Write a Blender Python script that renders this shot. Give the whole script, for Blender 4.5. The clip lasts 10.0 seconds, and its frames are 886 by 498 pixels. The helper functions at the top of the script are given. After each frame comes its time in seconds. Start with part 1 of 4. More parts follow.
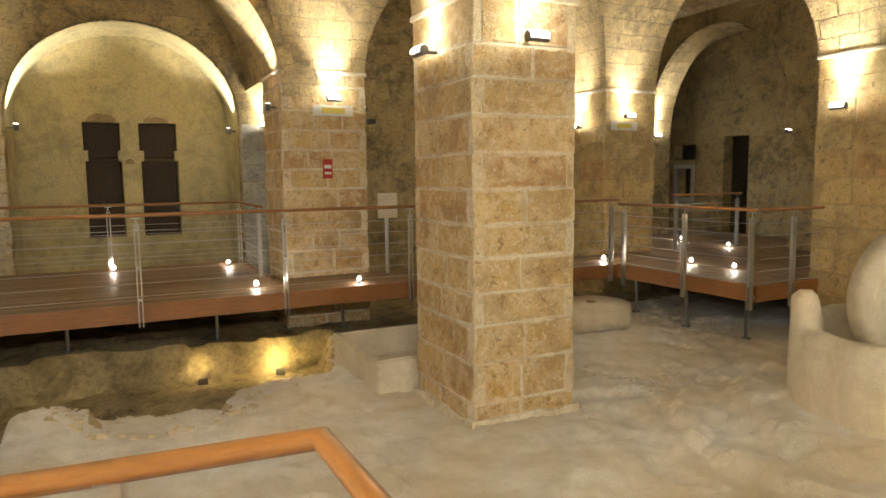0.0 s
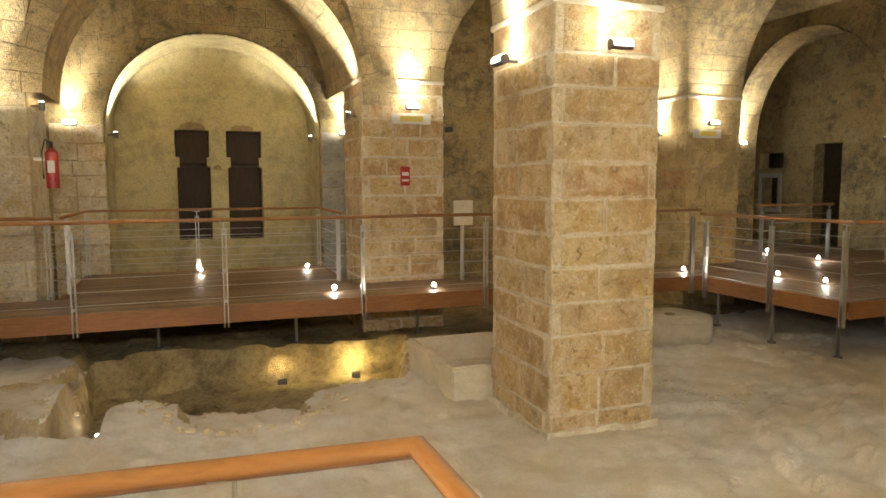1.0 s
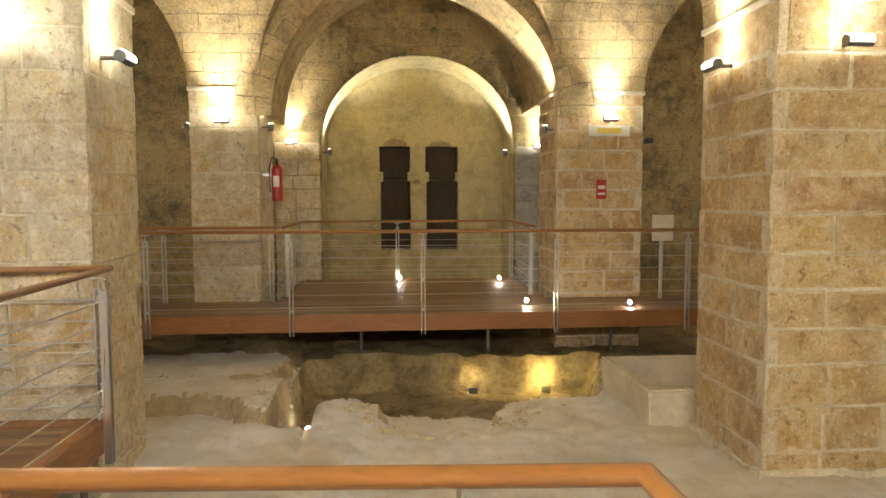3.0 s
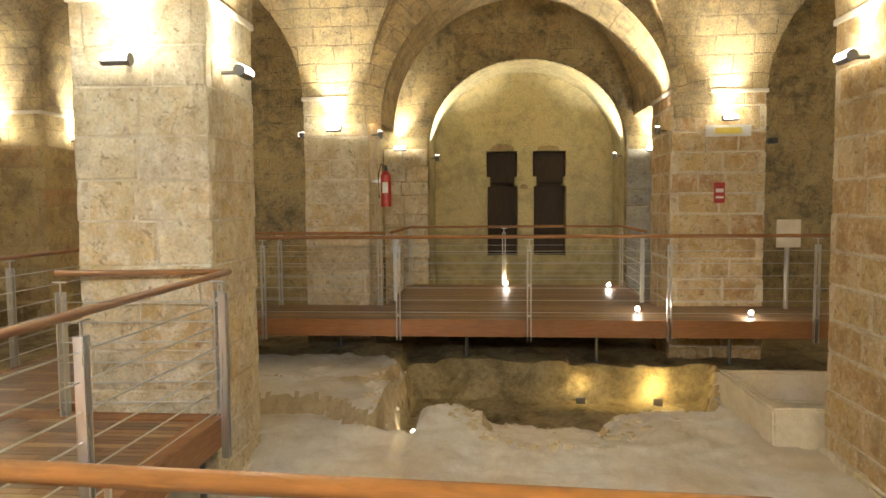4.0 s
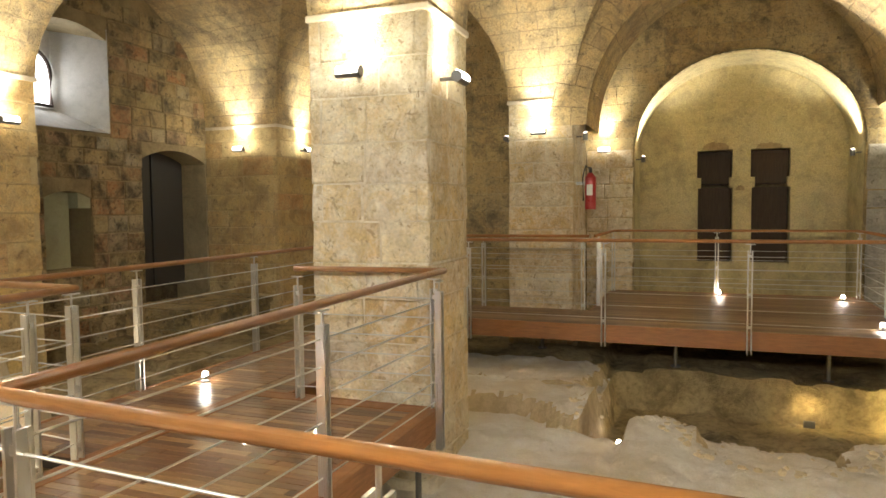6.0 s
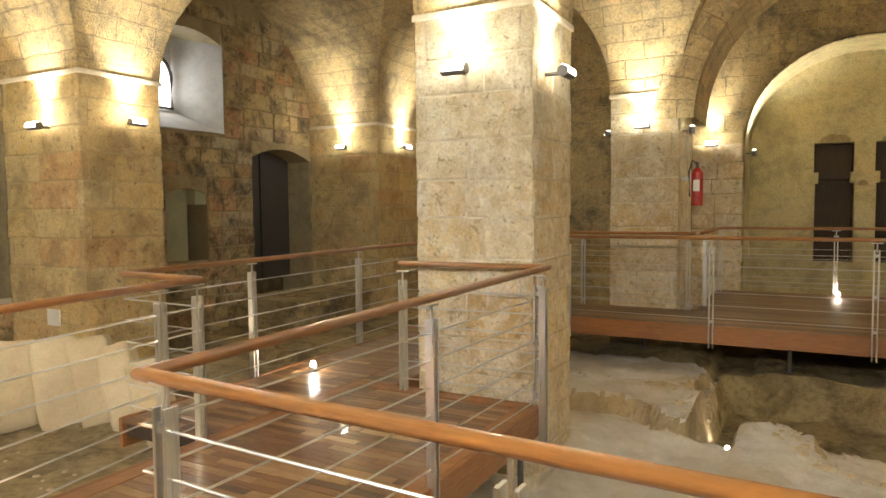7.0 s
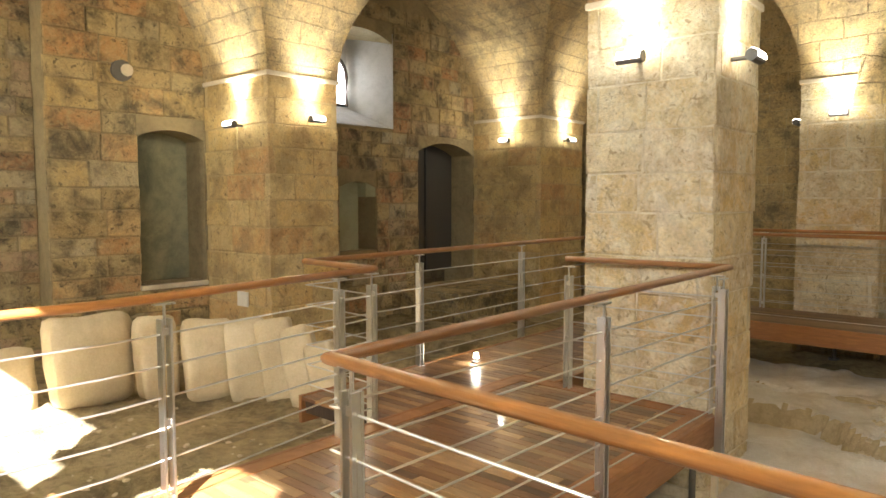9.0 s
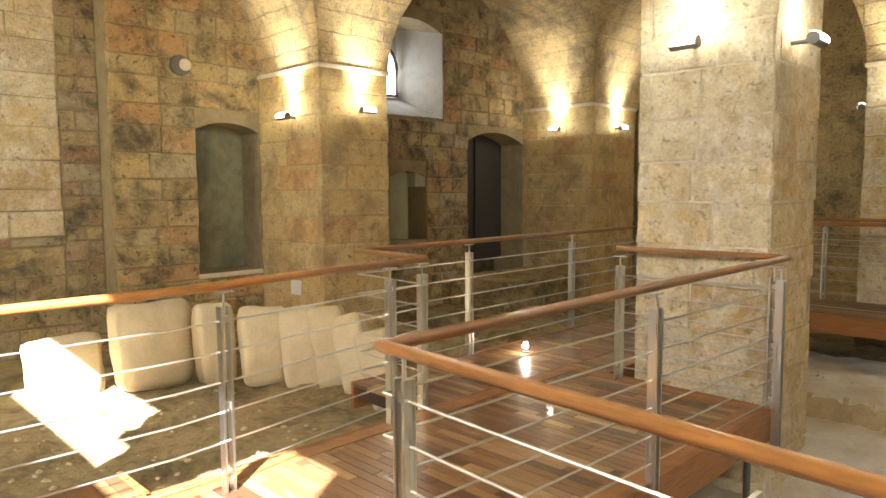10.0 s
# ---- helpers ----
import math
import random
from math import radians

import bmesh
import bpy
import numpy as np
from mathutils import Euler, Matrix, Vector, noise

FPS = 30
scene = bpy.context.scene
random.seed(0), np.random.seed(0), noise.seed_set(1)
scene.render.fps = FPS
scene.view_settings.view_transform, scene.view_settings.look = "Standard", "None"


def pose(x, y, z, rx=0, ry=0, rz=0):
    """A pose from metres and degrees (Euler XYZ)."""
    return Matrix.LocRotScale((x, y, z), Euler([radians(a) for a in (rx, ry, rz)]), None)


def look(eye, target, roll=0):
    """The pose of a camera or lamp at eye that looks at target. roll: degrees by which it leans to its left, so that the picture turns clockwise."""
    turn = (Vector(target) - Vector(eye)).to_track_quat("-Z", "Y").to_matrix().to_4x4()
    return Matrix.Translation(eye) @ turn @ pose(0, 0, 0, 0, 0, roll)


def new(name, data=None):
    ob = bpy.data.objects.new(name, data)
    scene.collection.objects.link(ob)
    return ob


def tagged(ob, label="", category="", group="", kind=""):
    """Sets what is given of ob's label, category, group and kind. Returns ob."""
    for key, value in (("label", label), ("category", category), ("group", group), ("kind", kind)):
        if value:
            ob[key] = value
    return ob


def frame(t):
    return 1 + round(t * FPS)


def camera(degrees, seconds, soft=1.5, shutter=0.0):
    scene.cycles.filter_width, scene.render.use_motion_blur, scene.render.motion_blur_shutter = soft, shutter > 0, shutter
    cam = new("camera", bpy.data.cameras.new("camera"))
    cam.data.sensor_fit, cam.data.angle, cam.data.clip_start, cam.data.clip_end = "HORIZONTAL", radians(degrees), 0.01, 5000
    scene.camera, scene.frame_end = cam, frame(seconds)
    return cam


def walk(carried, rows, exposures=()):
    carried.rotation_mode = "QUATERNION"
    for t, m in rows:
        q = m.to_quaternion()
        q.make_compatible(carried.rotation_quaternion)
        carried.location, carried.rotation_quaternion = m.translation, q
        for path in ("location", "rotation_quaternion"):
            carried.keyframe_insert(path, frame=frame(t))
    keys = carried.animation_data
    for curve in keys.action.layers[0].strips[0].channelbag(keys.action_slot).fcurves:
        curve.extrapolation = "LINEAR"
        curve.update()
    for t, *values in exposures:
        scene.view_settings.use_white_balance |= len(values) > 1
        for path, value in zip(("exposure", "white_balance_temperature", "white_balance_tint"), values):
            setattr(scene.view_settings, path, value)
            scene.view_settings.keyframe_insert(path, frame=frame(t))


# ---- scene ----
cam = camera(66.0, 10.0, soft=1.6)
# seconds, eye x y z, yaw, pitch, roll
PATH = [
    (0, -0.026, -0.336, 1.442, -26.46, -6.05, 0.63),
    (0.5, -0.051, -0.335, 1.455, -23.56, -5.85, 0.31),
    (1, -0.081, -0.336, 1.462, -20.40, -5.48, 0.21),
    (1.5, -0.111, -0.331, 1.465, -16.80, -5.10, 0.40),
    (2, -0.135, -0.313, 1.462, -13.05, -4.89, 0.22),
    (2.5, -0.157, -0.303, 1.451, -9.15, -4.55, 0.06),
    (4, -0.123, -0.234, 1.456, 4.33, -3.81, 0.45),
    (4.5, -0.134, -0.228, 1.451, 8.15, -3.54, 0.57),
    (5, -0.173, -0.223, 1.446, 12.13, -3.40, 0.65),
    (5.5, -0.222, -0.219, 1.438, 16.34, -3.28, 0.65),
    (7, -0.331, -0.281, 1.432, 28.20, -3.53, 0.50),
    (7.5, -0.374, -0.278, 1.433, 31.85, -3.58, 0.69),
    (8, -0.395, -0.283, 1.433, 35.16, -3.83, 0.47),
    (8.5, -0.413, -0.284, 1.430, 38.25, -3.87, 0.09),
    (9, -0.415, -0.292, 1.435, 41.33, -4.03, 0.01),
    (9.5, -0.408, -0.299, 1.439, 43.54, -4.49, 0.12),
    (10, -0.400, -0.316, 1.441, 45.44, -4.92, 0.28),
]
walk(cam, [(t, pose(x, y, z, 90 + pitch, roll, yaw)) for t, x, y, z, yaw, pitch, roll in PATH])

# ---- light ----
world = bpy.data.worlds.new("world")
scene.world = world
world.use_nodes = True
wn = world.node_tree
sky = wn.nodes.new("ShaderNodeTexSky")
sky.sky_type, sky.sun_disc = "NISHITA", False
sky.sun_elevation, sky.sun_rotation = radians(40), radians(150)
wn.nodes["Background"].inputs[1].default_value = 0.12
wn.links.new(sky.outputs[0], wn.nodes["Background"].inputs[0])
scene.view_settings.exposure = 3.7

sun = new("sun", bpy.data.lights.new("sun", "SUN"))
sun.data.energy, sun.data.angle, sun.data.color = 5.0, radians(0.5), (0.97, 0.96, 1.0)
SUN_FROM, SUN_TO = (-1.1, -1.9, 3.05), (-3.4, 1.15, 0.0)
sun.matrix_world = look(SUN_FROM, SUN_TO)
WARM = (1.0, 0.945, 0.77)
COOL = (1.0, 0.9, 0.72)

# ---- materials ----


def nodes_of(name):
    m = bpy.data.materials.new(name)
    m.use_nodes = True
    nt = m.node_tree
    return m, nt, nt.nodes["Principled BSDF"]


def add(nt, kind, **inputs):
    n = nt.nodes.new(kind)
    for k, v in inputs.items():
        n.inputs[k.replace("_", " ")].default_value = v
    return n


def ramp(nt, source, stops):
    n = nt.nodes.new("ShaderNodeValToRGB")
    el = n.color_ramp.elements
    while len(el) < len(stops):
        el.new(0.5)
    for e, (p, c) in zip(el, stops):
        e.position = p
        e.color = (c, c, c, 1) if isinstance(c, (int, float)) else (*c, 1)
    nt.links.new(source, n.inputs[0])
    return n


def mix(nt, fac, a, b, mode="MIX"):
    n = nt.nodes.new("ShaderNodeMix")
    n.data_type, n.blend_type = "RGBA", mode
    for sock, v in ((n.inputs[0], fac), (n.inputs[6], a), (n.inputs[7], b)):
        if isinstance(v, (int, float)):
            sock.default_value = v
        elif isinstance(v, tuple):
            sock.default_value = (*v, 1)
        else:
            nt.links.new(v, sock)
    return n.outputs[2]


def noise_tex(nt, co, scale, detail=5.0, rough=0.6, dist=0.0):
    n = add(nt, "ShaderNodeTexNoise", Scale=scale, Detail=detail, Roughness=rough, Distortion=dist)
    nt.links.new(co, n.inputs["Vector"])
    return n.outputs["Fac"]


def bump(nt, bsdf, height, strength, distance, base=None):
    n = add(nt, "ShaderNodeBump", Strength=strength, Distance=distance)
    nt.links.new(height, n.inputs["Height"])
    if base:
        nt.links.new(base.outputs[0], n.inputs["Normal"])
    nt.links.new(n.outputs[0], bsdf.inputs["Normal"])
    return n


def block_stone(name, tones, mortar, stain=0.35, stain_tone=(0.05, 0.04, 0.028), edge=(0.76, 0.68, 0.5), smear=0.85, patch=0.75, spot=0.8, relief=0.04):
    """Squared stone seen block by block: tone by the block, worn and stained."""
    m, nt, b = nodes_of(name)
    co = nt.nodes.new("ShaderNodeNewGeometry").outputs["Position"]
    info = nt.nodes.new("ShaderNodeObjectInfo").outputs["Random"]
    tone = ramp(nt, info, [(i / (len(tones) - 1), t) for i, t in enumerate(tones)])
    big = noise_tex(nt, co, 2.6, 6, 0.65, 0.4)
    mid = noise_tex(nt, co, 5.5, 9, 0.72, 0.8)
    fine = noise_tex(nt, co, 38.0, 6, 0.7)
    spots = noise_tex(nt, co, 8.5, 8, 0.75, 1.0)
    c = mix(nt, ramp(nt, mid, [(0.42, 0.0), (0.62, patch)]).outputs[0], tone.outputs[0], mortar)
    c = mix(nt, ramp(nt, spots, [(0.55, 0.0), (0.66, spot)]).outputs[0], c, stain_tone)
    c = mix(nt, ramp(nt, spots, [(0.36, spot), (0.44, 0.0)]).outputs[0], c, mortar)
    c = mix(nt, ramp(nt, big, [(0.46, 0.0), (0.64, stain)]).outputs[0], c, stain_tone)
    # small weathered pits and pale flecks
    pits = noise_tex(nt, co, 17.0, 4, 0.62, 0.6)
    c = mix(nt, ramp(nt, pits, [(0.6, 0.0), (0.67, 0.75)]).outputs[0], c, stain_tone)
    c = mix(nt, ramp(nt, pits, [(0.33, 0.5), (0.4, 0.0)]).outputs[0], c, edge)
    # mortar smeared over the edges of each block
    sep = nt.nodes.new("ShaderNodeSeparateXYZ")
    nt.links.new(nt.nodes.new("ShaderNodeUVMap").outputs[0], sep.inputs[0])
    near = []
    for k, size in ((0, 0.5), (1, 0.29)):
        a = nt.nodes.new("ShaderNodeMath")
        a.operation = "PINGPONG"
        nt.links.new(sep.outputs[k], a.inputs[0])
        a.inputs[1].default_value = 0.5
        g = nt.nodes.new("ShaderNodeMath")
        g.operation = "MULTIPLY"
        nt.links.new(a.outputs[0], g.inputs[0])
        g.inputs[1].default_value = size
        near.append(g)
    least = nt.nodes.new("ShaderNodeMath")
    least.operation = "MINIMUM"
    nt.links.new(near[0].outputs[0], least.inputs[0])
    nt.links.new(near[1].outputs[0], least.inputs[1])
    wave = nt.nodes.new("ShaderNodeMath")
    wave.operation = "MULTIPLY_ADD"
    nt.links.new(mid, wave.inputs[0])
    wave.inputs[1].default_value = 0.16
    nt.links.new(least.outputs[0], wave.inputs[2])
    c = mix(nt, ramp(nt, wave.outputs[0], [(0.07, smear), (0.094, 0.0)]).outputs[0], c, edge)
    c = mix(nt, 0.5, c, ramp(nt, fine, [(0.3, 0.55), (0.65, 1.15)]).outputs[0], "MULTIPLY")
    nt.links.new(c, b.inputs["Base Color"])
    b.inputs["Roughness"].default_value = 0.9
    h = mix(nt, 0.4, mix(nt, 0.5, mid, spots), fine)
    bump(nt, b, h, 1.0, relief)
    return m


def coursed_stone(name, tone_a, tone_b, mortar, width=0.52, height=0.27, stain=0.6, stain_tone=(0.045, 0.036, 0.026), plaster=0.0, line=None):
    """Coursed masonry seen from far, laid out in metres by the UV map."""
    m, nt, b = nodes_of(name)
    uv = nt.nodes.new("ShaderNodeUVMap").outputs[0]
    co = nt.nodes.new("ShaderNodeNewGeometry").outputs["Position"]
    wob = add(nt, "ShaderNodeTexNoise", Scale=3.0, Detail=4.0)
    nt.links.new(co, wob.inputs["Vector"])
    shift = nt.nodes.new("ShaderNodeVectorMath")
    shift.operation = "MULTIPLY_ADD"
    nt.links.new(wob.outputs["Color"], shift.inputs[0])
    shift.inputs[1].default_value = (0.07, 0.07, 0.0)
    nt.links.new(uv, shift.inputs[2])
    br = add(nt, "ShaderNodeTexBrick", Scale=1.0, Mortar_Size=0.009, Mortar_Smooth=0.6, Bias=0.0, Brick_Width=width, Row_Height=height)
    br.inputs["Color1"].default_value = (*tone_a, 1)
    br.inputs["Color2"].default_value = (*tone_b, 1)
    br.inputs["Mortar"].default_value = (*(line or mortar), 1)
    nt.links.new(shift.outputs[0], br.inputs["Vector"])
    big = noise_tex(nt, co, 0.9, 7, 0.68, 0.6)
    mid = noise_tex(nt, co, 5.0, 8, 0.72, 0.5)
    fine = noise_tex(nt, co, 40.0, 6, 0.7)
    c = br.outputs["Color"]
    if plaster:
        c = mix(nt, plaster, c, tone_a)
    c = mix(nt, ramp(nt, mid, [(0.42, 0.0), (0.62, 0.6)]).outputs[0], c, mortar)
    spots = noise_tex(nt, co, 13.0, 6, 0.75, 1.2)
    c = mix(nt, ramp(nt, spots, [(0.52, 0.0), (0.68, stain * 0.8)]).outputs[0], c, stain_tone)
    pits = noise_tex(nt, co, 22.0, 4, 0.65, 0.6)
    c = mix(nt, ramp(nt, pits, [(0.6, 0.0), (0.67, 0.65 * (1 - plaster))]).outputs[0], c, stain_tone)
    patch = mix(nt, 0.5, big, mid)
    c = mix(nt, ramp(nt, patch, [(0.47, 0.0), (0.6, stain)]).outputs[0], c, stain_tone)
    c = mix(nt, 0.7, c, ramp(nt, fine, [(0.3, 0.55), (0.65, 1.15)]).outputs[0], "MULTIPLY")
    nt.links.new(c, b.inputs["Base Color"])
    b.inputs["Roughness"].default_value = 0.92
    inv = ramp(nt, br.outputs["Fac"], [(0.0, 1.0), (1.0, 0.0)])
    first = add(nt, "ShaderNodeBump", Strength=0.8 * (1 - plaster), Distance=0.03)
    nt.links.new(inv.outputs[0], first.inputs["Height"])
    bump(nt, b, mix(nt, 0.4, mix(nt, 0.5, mid, spots), fine), 1.0, 0.05, first)
    return m


def plain_stone(name, tone, dark, scale=3.0, rough=0.9, depth=0.02, blotch=0.5, tint=None):
    m, nt, b = nodes_of(name)
    co = nt.nodes.new("ShaderNodeNewGeometry").outputs["Position"]
    big = noise_tex(nt, co, scale * 0.5, 7, 0.66, 0.5)
    mid = noise_tex(nt, co, scale * 3, 8, 0.7, 0.3)
    fine = noise_tex(nt, co, 60, 6, 0.7)
    c = mix(nt, ramp(nt, big, [(0.45, 0.0), (0.68, blotch)]).outputs[0], tone, dark)
    c = mix(nt, ramp(nt, mid, [(0.45, 0.0), (0.75, blotch * 0.8)]).outputs[0], c, dark)
    if tint:
        wide = noise_tex(nt, co, 0.55, 5, 0.6, 0.4)
        c = mix(nt, ramp(nt, wide, [(0.45, 0.0), (0.66, 0.75)]).outputs[0], c, tint)
    c = mix(nt, 0.4, c, ramp(nt, fine, [(0.25, 0.6), (0.7, 1.1)]).outputs[0], "MULTIPLY")
    nt.links.new(c, b.inputs["Base Color"])
    b.inputs["Roughness"].default_value = rough
    bump(nt, b, mix(nt, 0.4, mid, fine), 0.7, depth)
    return m


def wood(name, tones, rough=0.35, along=(1, 14, 14), by_island=False, coat=0.0):
    m, nt, b = nodes_of(name)
    co = nt.nodes.new("ShaderNodeNewGeometry")
    if by_island:
        rnd = co.outputs["Random Per Island"]
    else:
        rnd = nt.nodes.new("ShaderNodeObjectInfo").outputs["Random"]
    mp = add(nt, "ShaderNodeMapping", Scale=along)
    nt.links.new(co.outputs["Position"], mp.inputs["Vector"])
    grain = noise_tex(nt, mp.outputs[0], 4.0, 8, 0.65, 0.8)
    broad = noise_tex(nt, co.outputs["Position"], 1.3, 4)
    tone = ramp(nt, rnd, [(i / max(1, len(tones) - 1), t) for i, t in enumerate(tones)])
    c = mix(nt, 0.6, tone.outputs[0], ramp(nt, grain, [(0.3, 0.45), (0.7, 1.15)]).outputs[0], "MULTIPLY")
    c = mix(nt, 0.35, c, ramp(nt, broad, [(0.3, 0.6), (0.7, 1.1)]).outputs[0], "MULTIPLY")
    nt.links.new(c, b.inputs["Base Color"])
    nt.links.new(ramp(nt, grain, [(0.2, rough + 0.12), (0.8, rough - 0.05)]).outputs[0], b.inputs["Roughness"])
    b.inputs["Coat Weight"].default_value = coat
    bump(nt, b, grain, 0.15, 0.003)
    return m


def plain(name, tone, rough=0.5, metal=0.0):
    m, nt, b = nodes_of(name)
    co = nt.nodes.new("ShaderNodeNewGeometry").outputs["Position"]
    n = noise_tex(nt, co, 30.0, 5)
    nt.links.new(mix(nt, 0.25, tone, ramp(nt, n, [(0.3, 0.6), (0.7, 1.1)]).outputs[0], "MULTIPLY"), b.inputs["Base Color"])
    nt.links.new(ramp(nt, n, [(0.3, max(0.02, rough - 0.06)), (0.7, rough + 0.08)]).outputs[0], b.inputs["Roughness"])
    b.inputs["Metallic"].default_value = metal
    return m


def glow(name, tone, strength):
    m, nt, b = nodes_of(name)
    b.inputs["Base Color"].default_value = (*tone, 1)
    b.inputs["Emission Color"].default_value = (*tone, 1)
    b.inputs["Emission Strength"].default_value = strength
    return m


BROWN_STONE = block_stone("brown_stone", [(0.6, 0.38, 0.14), (0.65, 0.45, 0.19), (0.56, 0.33, 0.12), (0.68, 0.5, 0.25), (0.52, 0.28, 0.11), (0.62, 0.41, 0.165)], (0.76, 0.63, 0.4), 0.5, (0.3, 0.175, 0.075), (0.84, 0.76, 0.58), 0.75, 0.8, 0.75, 0.06)
PALE_STONE = block_stone("pale_stone", [(0.76, 0.6, 0.32), (0.66, 0.46, 0.2), (0.8, 0.69, 0.46), (0.62, 0.42, 0.18), (0.62, 0.53, 0.37), (0.78, 0.63, 0.34)], (0.84, 0.77, 0.62), 0.35, (0.34, 0.24, 0.13), (0.6, 0.48, 0.29), 0.5, 0.85, 0.75, 0.06)
YELLOW_STONE = block_stone("yellow_stone", [(0.66, 0.47, 0.19), (0.61, 0.42, 0.165), (0.67, 0.52, 0.26), (0.53, 0.37, 0.16), (0.65, 0.45, 0.185), (0.56, 0.32, 0.13)], (0.66, 0.53, 0.28), 0.5, (0.17, 0.115, 0.055), (0.46, 0.34, 0.17), 0.5, 0.5, 0.6)
WORN_STONE = block_stone("worn_stone", [(0.36, 0.32, 0.22), (0.62, 0.44, 0.18), (0.28, 0.2, 0.1), (0.66, 0.5, 0.24), (0.5, 0.26, 0.11), (0.56, 0.4, 0.17), (0.46, 0.41, 0.29)], (0.56, 0.44, 0.23), 0.85, (0.07, 0.055, 0.033), (0.42, 0.32, 0.17), 0.55, 0.6, 0.75, 0.06)
GREY_STONE = block_stone("grey_stone", [(0.4, 0.38, 0.33), (0.34, 0.33, 0.3), (0.46, 0.42, 0.34), (0.38, 0.35, 0.29)], (0.55, 0.52, 0.45), 0.4, (0.14, 0.125, 0.1), (0.5, 0.46, 0.38), 0.4, 0.6, 0.5)
RUBBLE_STONE = block_stone("rubble_stone", [(0.4, 0.32, 0.15), (0.3, 0.21, 0.1), (0.54, 0.4, 0.19), (0.22, 0.17, 0.09), (0.46, 0.22, 0.1), (0.4, 0.36, 0.26), (0.5, 0.34, 0.15)], (0.46, 0.37, 0.21), 0.85, (0.05, 0.04, 0.028), (0.34, 0.26, 0.15), 0.7)
MORTAR = plain_stone("mortar", (0.82, 0.75, 0.6), (0.48, 0.37, 0.22), 6.0, 0.9, 0.03, 0.8)
YELLOW_MORTAR = plain_stone("yellow_mortar", (0.56, 0.43, 0.22), (0.36, 0.26, 0.13), 6.0, 0.9, 0.03, 0.7)
DARK_MORTAR = plain_stone("dark_mortar", (0.34, 0.27, 0.15), (0.12, 0.09, 0.05), 5.0)
VAULT_STONE = coursed_stone("vault_stone", (0.66, 0.5, 0.25), (0.54, 0.39, 0.19), (0.64, 0.52, 0.31), 0.5, 0.25, 0.62, (0.09, 0.068, 0.045), 0.0, (0.4, 0.3, 0.17))
WALL_STONE = coursed_stone("wall_stone", (0.5, 0.38, 0.18), (0.4, 0.28, 0.12), (0.5, 0.41, 0.23), 0.5, 0.29, 0.7)
PLASTER = coursed_stone("old_plaster", (0.55, 0.46, 0.24), (0.5, 0.4, 0.2), (0.58, 0.5, 0.3), 0.5, 0.3, 0.45, (0.12, 0.095, 0.05), 0.75)
# wall stone darkened, so the shade inside openings is in its colour
SHADE_STONE = coursed_stone("shade_stone", (0.2, 0.16, 0.09), (0.15, 0.11, 0.06), (0.2, 0.16, 0.1), 0.5, 0.3, 0.7)
GROUND_STONE = plain_stone("ground_stone", (0.87, 0.84, 0.79), (0.46, 0.38, 0.26), 1.6, 0.85, 0.09, 0.6, (0.66, 0.54, 0.36))
CUT_ROCK_SHADE = plain_stone("cut_rock_shade", (0.6, 0.48, 0.29), (0.3, 0.22, 0.12), 4.0, 0.95, 0.08, 0.8)
EARTH = plain_stone("earth", (0.44, 0.345, 0.18), (0.13, 0.095, 0.045), 5.0, 0.95, 0.12, 0.95)
CARVED_STONE = plain_stone("carved_stone", (0.74, 0.66, 0.52), (0.42, 0.34, 0.22), 2.0, 0.85, 0.02, 0.6)
SLAB_STONE = plain_stone("slab_stone", (0.66, 0.56, 0.38), (0.4, 0.29, 0.15), 1.5, 0.85, 0.02, 0.5)
RAIL_WOOD = wood("rail_wood", [(0.37, 0.155, 0.042), (0.43, 0.19, 0.055)], 0.3, (2, 2, 18), coat=0.25)
FASCIA_WOOD = wood("fascia_wood", [(0.3, 0.125, 0.04), (0.36, 0.155, 0.05)], 0.42, (1.5, 1.5, 16), coat=0.1)
PLANK_WOOD = wood("plank_wood", [(0.17, 0.075, 0.033), (0.27, 0.13, 0.055), (0.12, 0.052, 0.024), (0.42, 0.24, 0.1), (0.09, 0.04, 0.02), (0.52, 0.33, 0.16), (0.2, 0.09, 0.04), (0.34, 0.18, 0.075)], 0.3, (2, 14, 14), coat=0.2)
DECK_WOOD = wood("deck_wood", [(0.2, 0.115, 0.057), (0.28, 0.17, 0.088), (0.15, 0.082, 0.04), (0.34, 0.22, 0.12)], 0.5, (2, 14, 14), coat=0.0)


def brushed(name, tone, rough):
    m, nt, b = nodes_of(name)
    co = nt.nodes.new("ShaderNodeNewGeometry").outputs["Position"]
    mp = add(nt, "ShaderNodeMapping", Scale=(200, 200, 3))
    nt.links.new(co, mp.inputs["Vector"])
    n = noise_tex(nt, mp.outputs[0], 1.0, 3)
    b.inputs["Base Color"].default_value = (*tone, 1)
    b.inputs["Metallic"].default_value = 1.0
    nt.links.new(ramp(nt, n, [(0.3, rough - 0.04), (0.7, rough + 0.05)]).outputs[0], b.inputs["Roughness"])
    return m


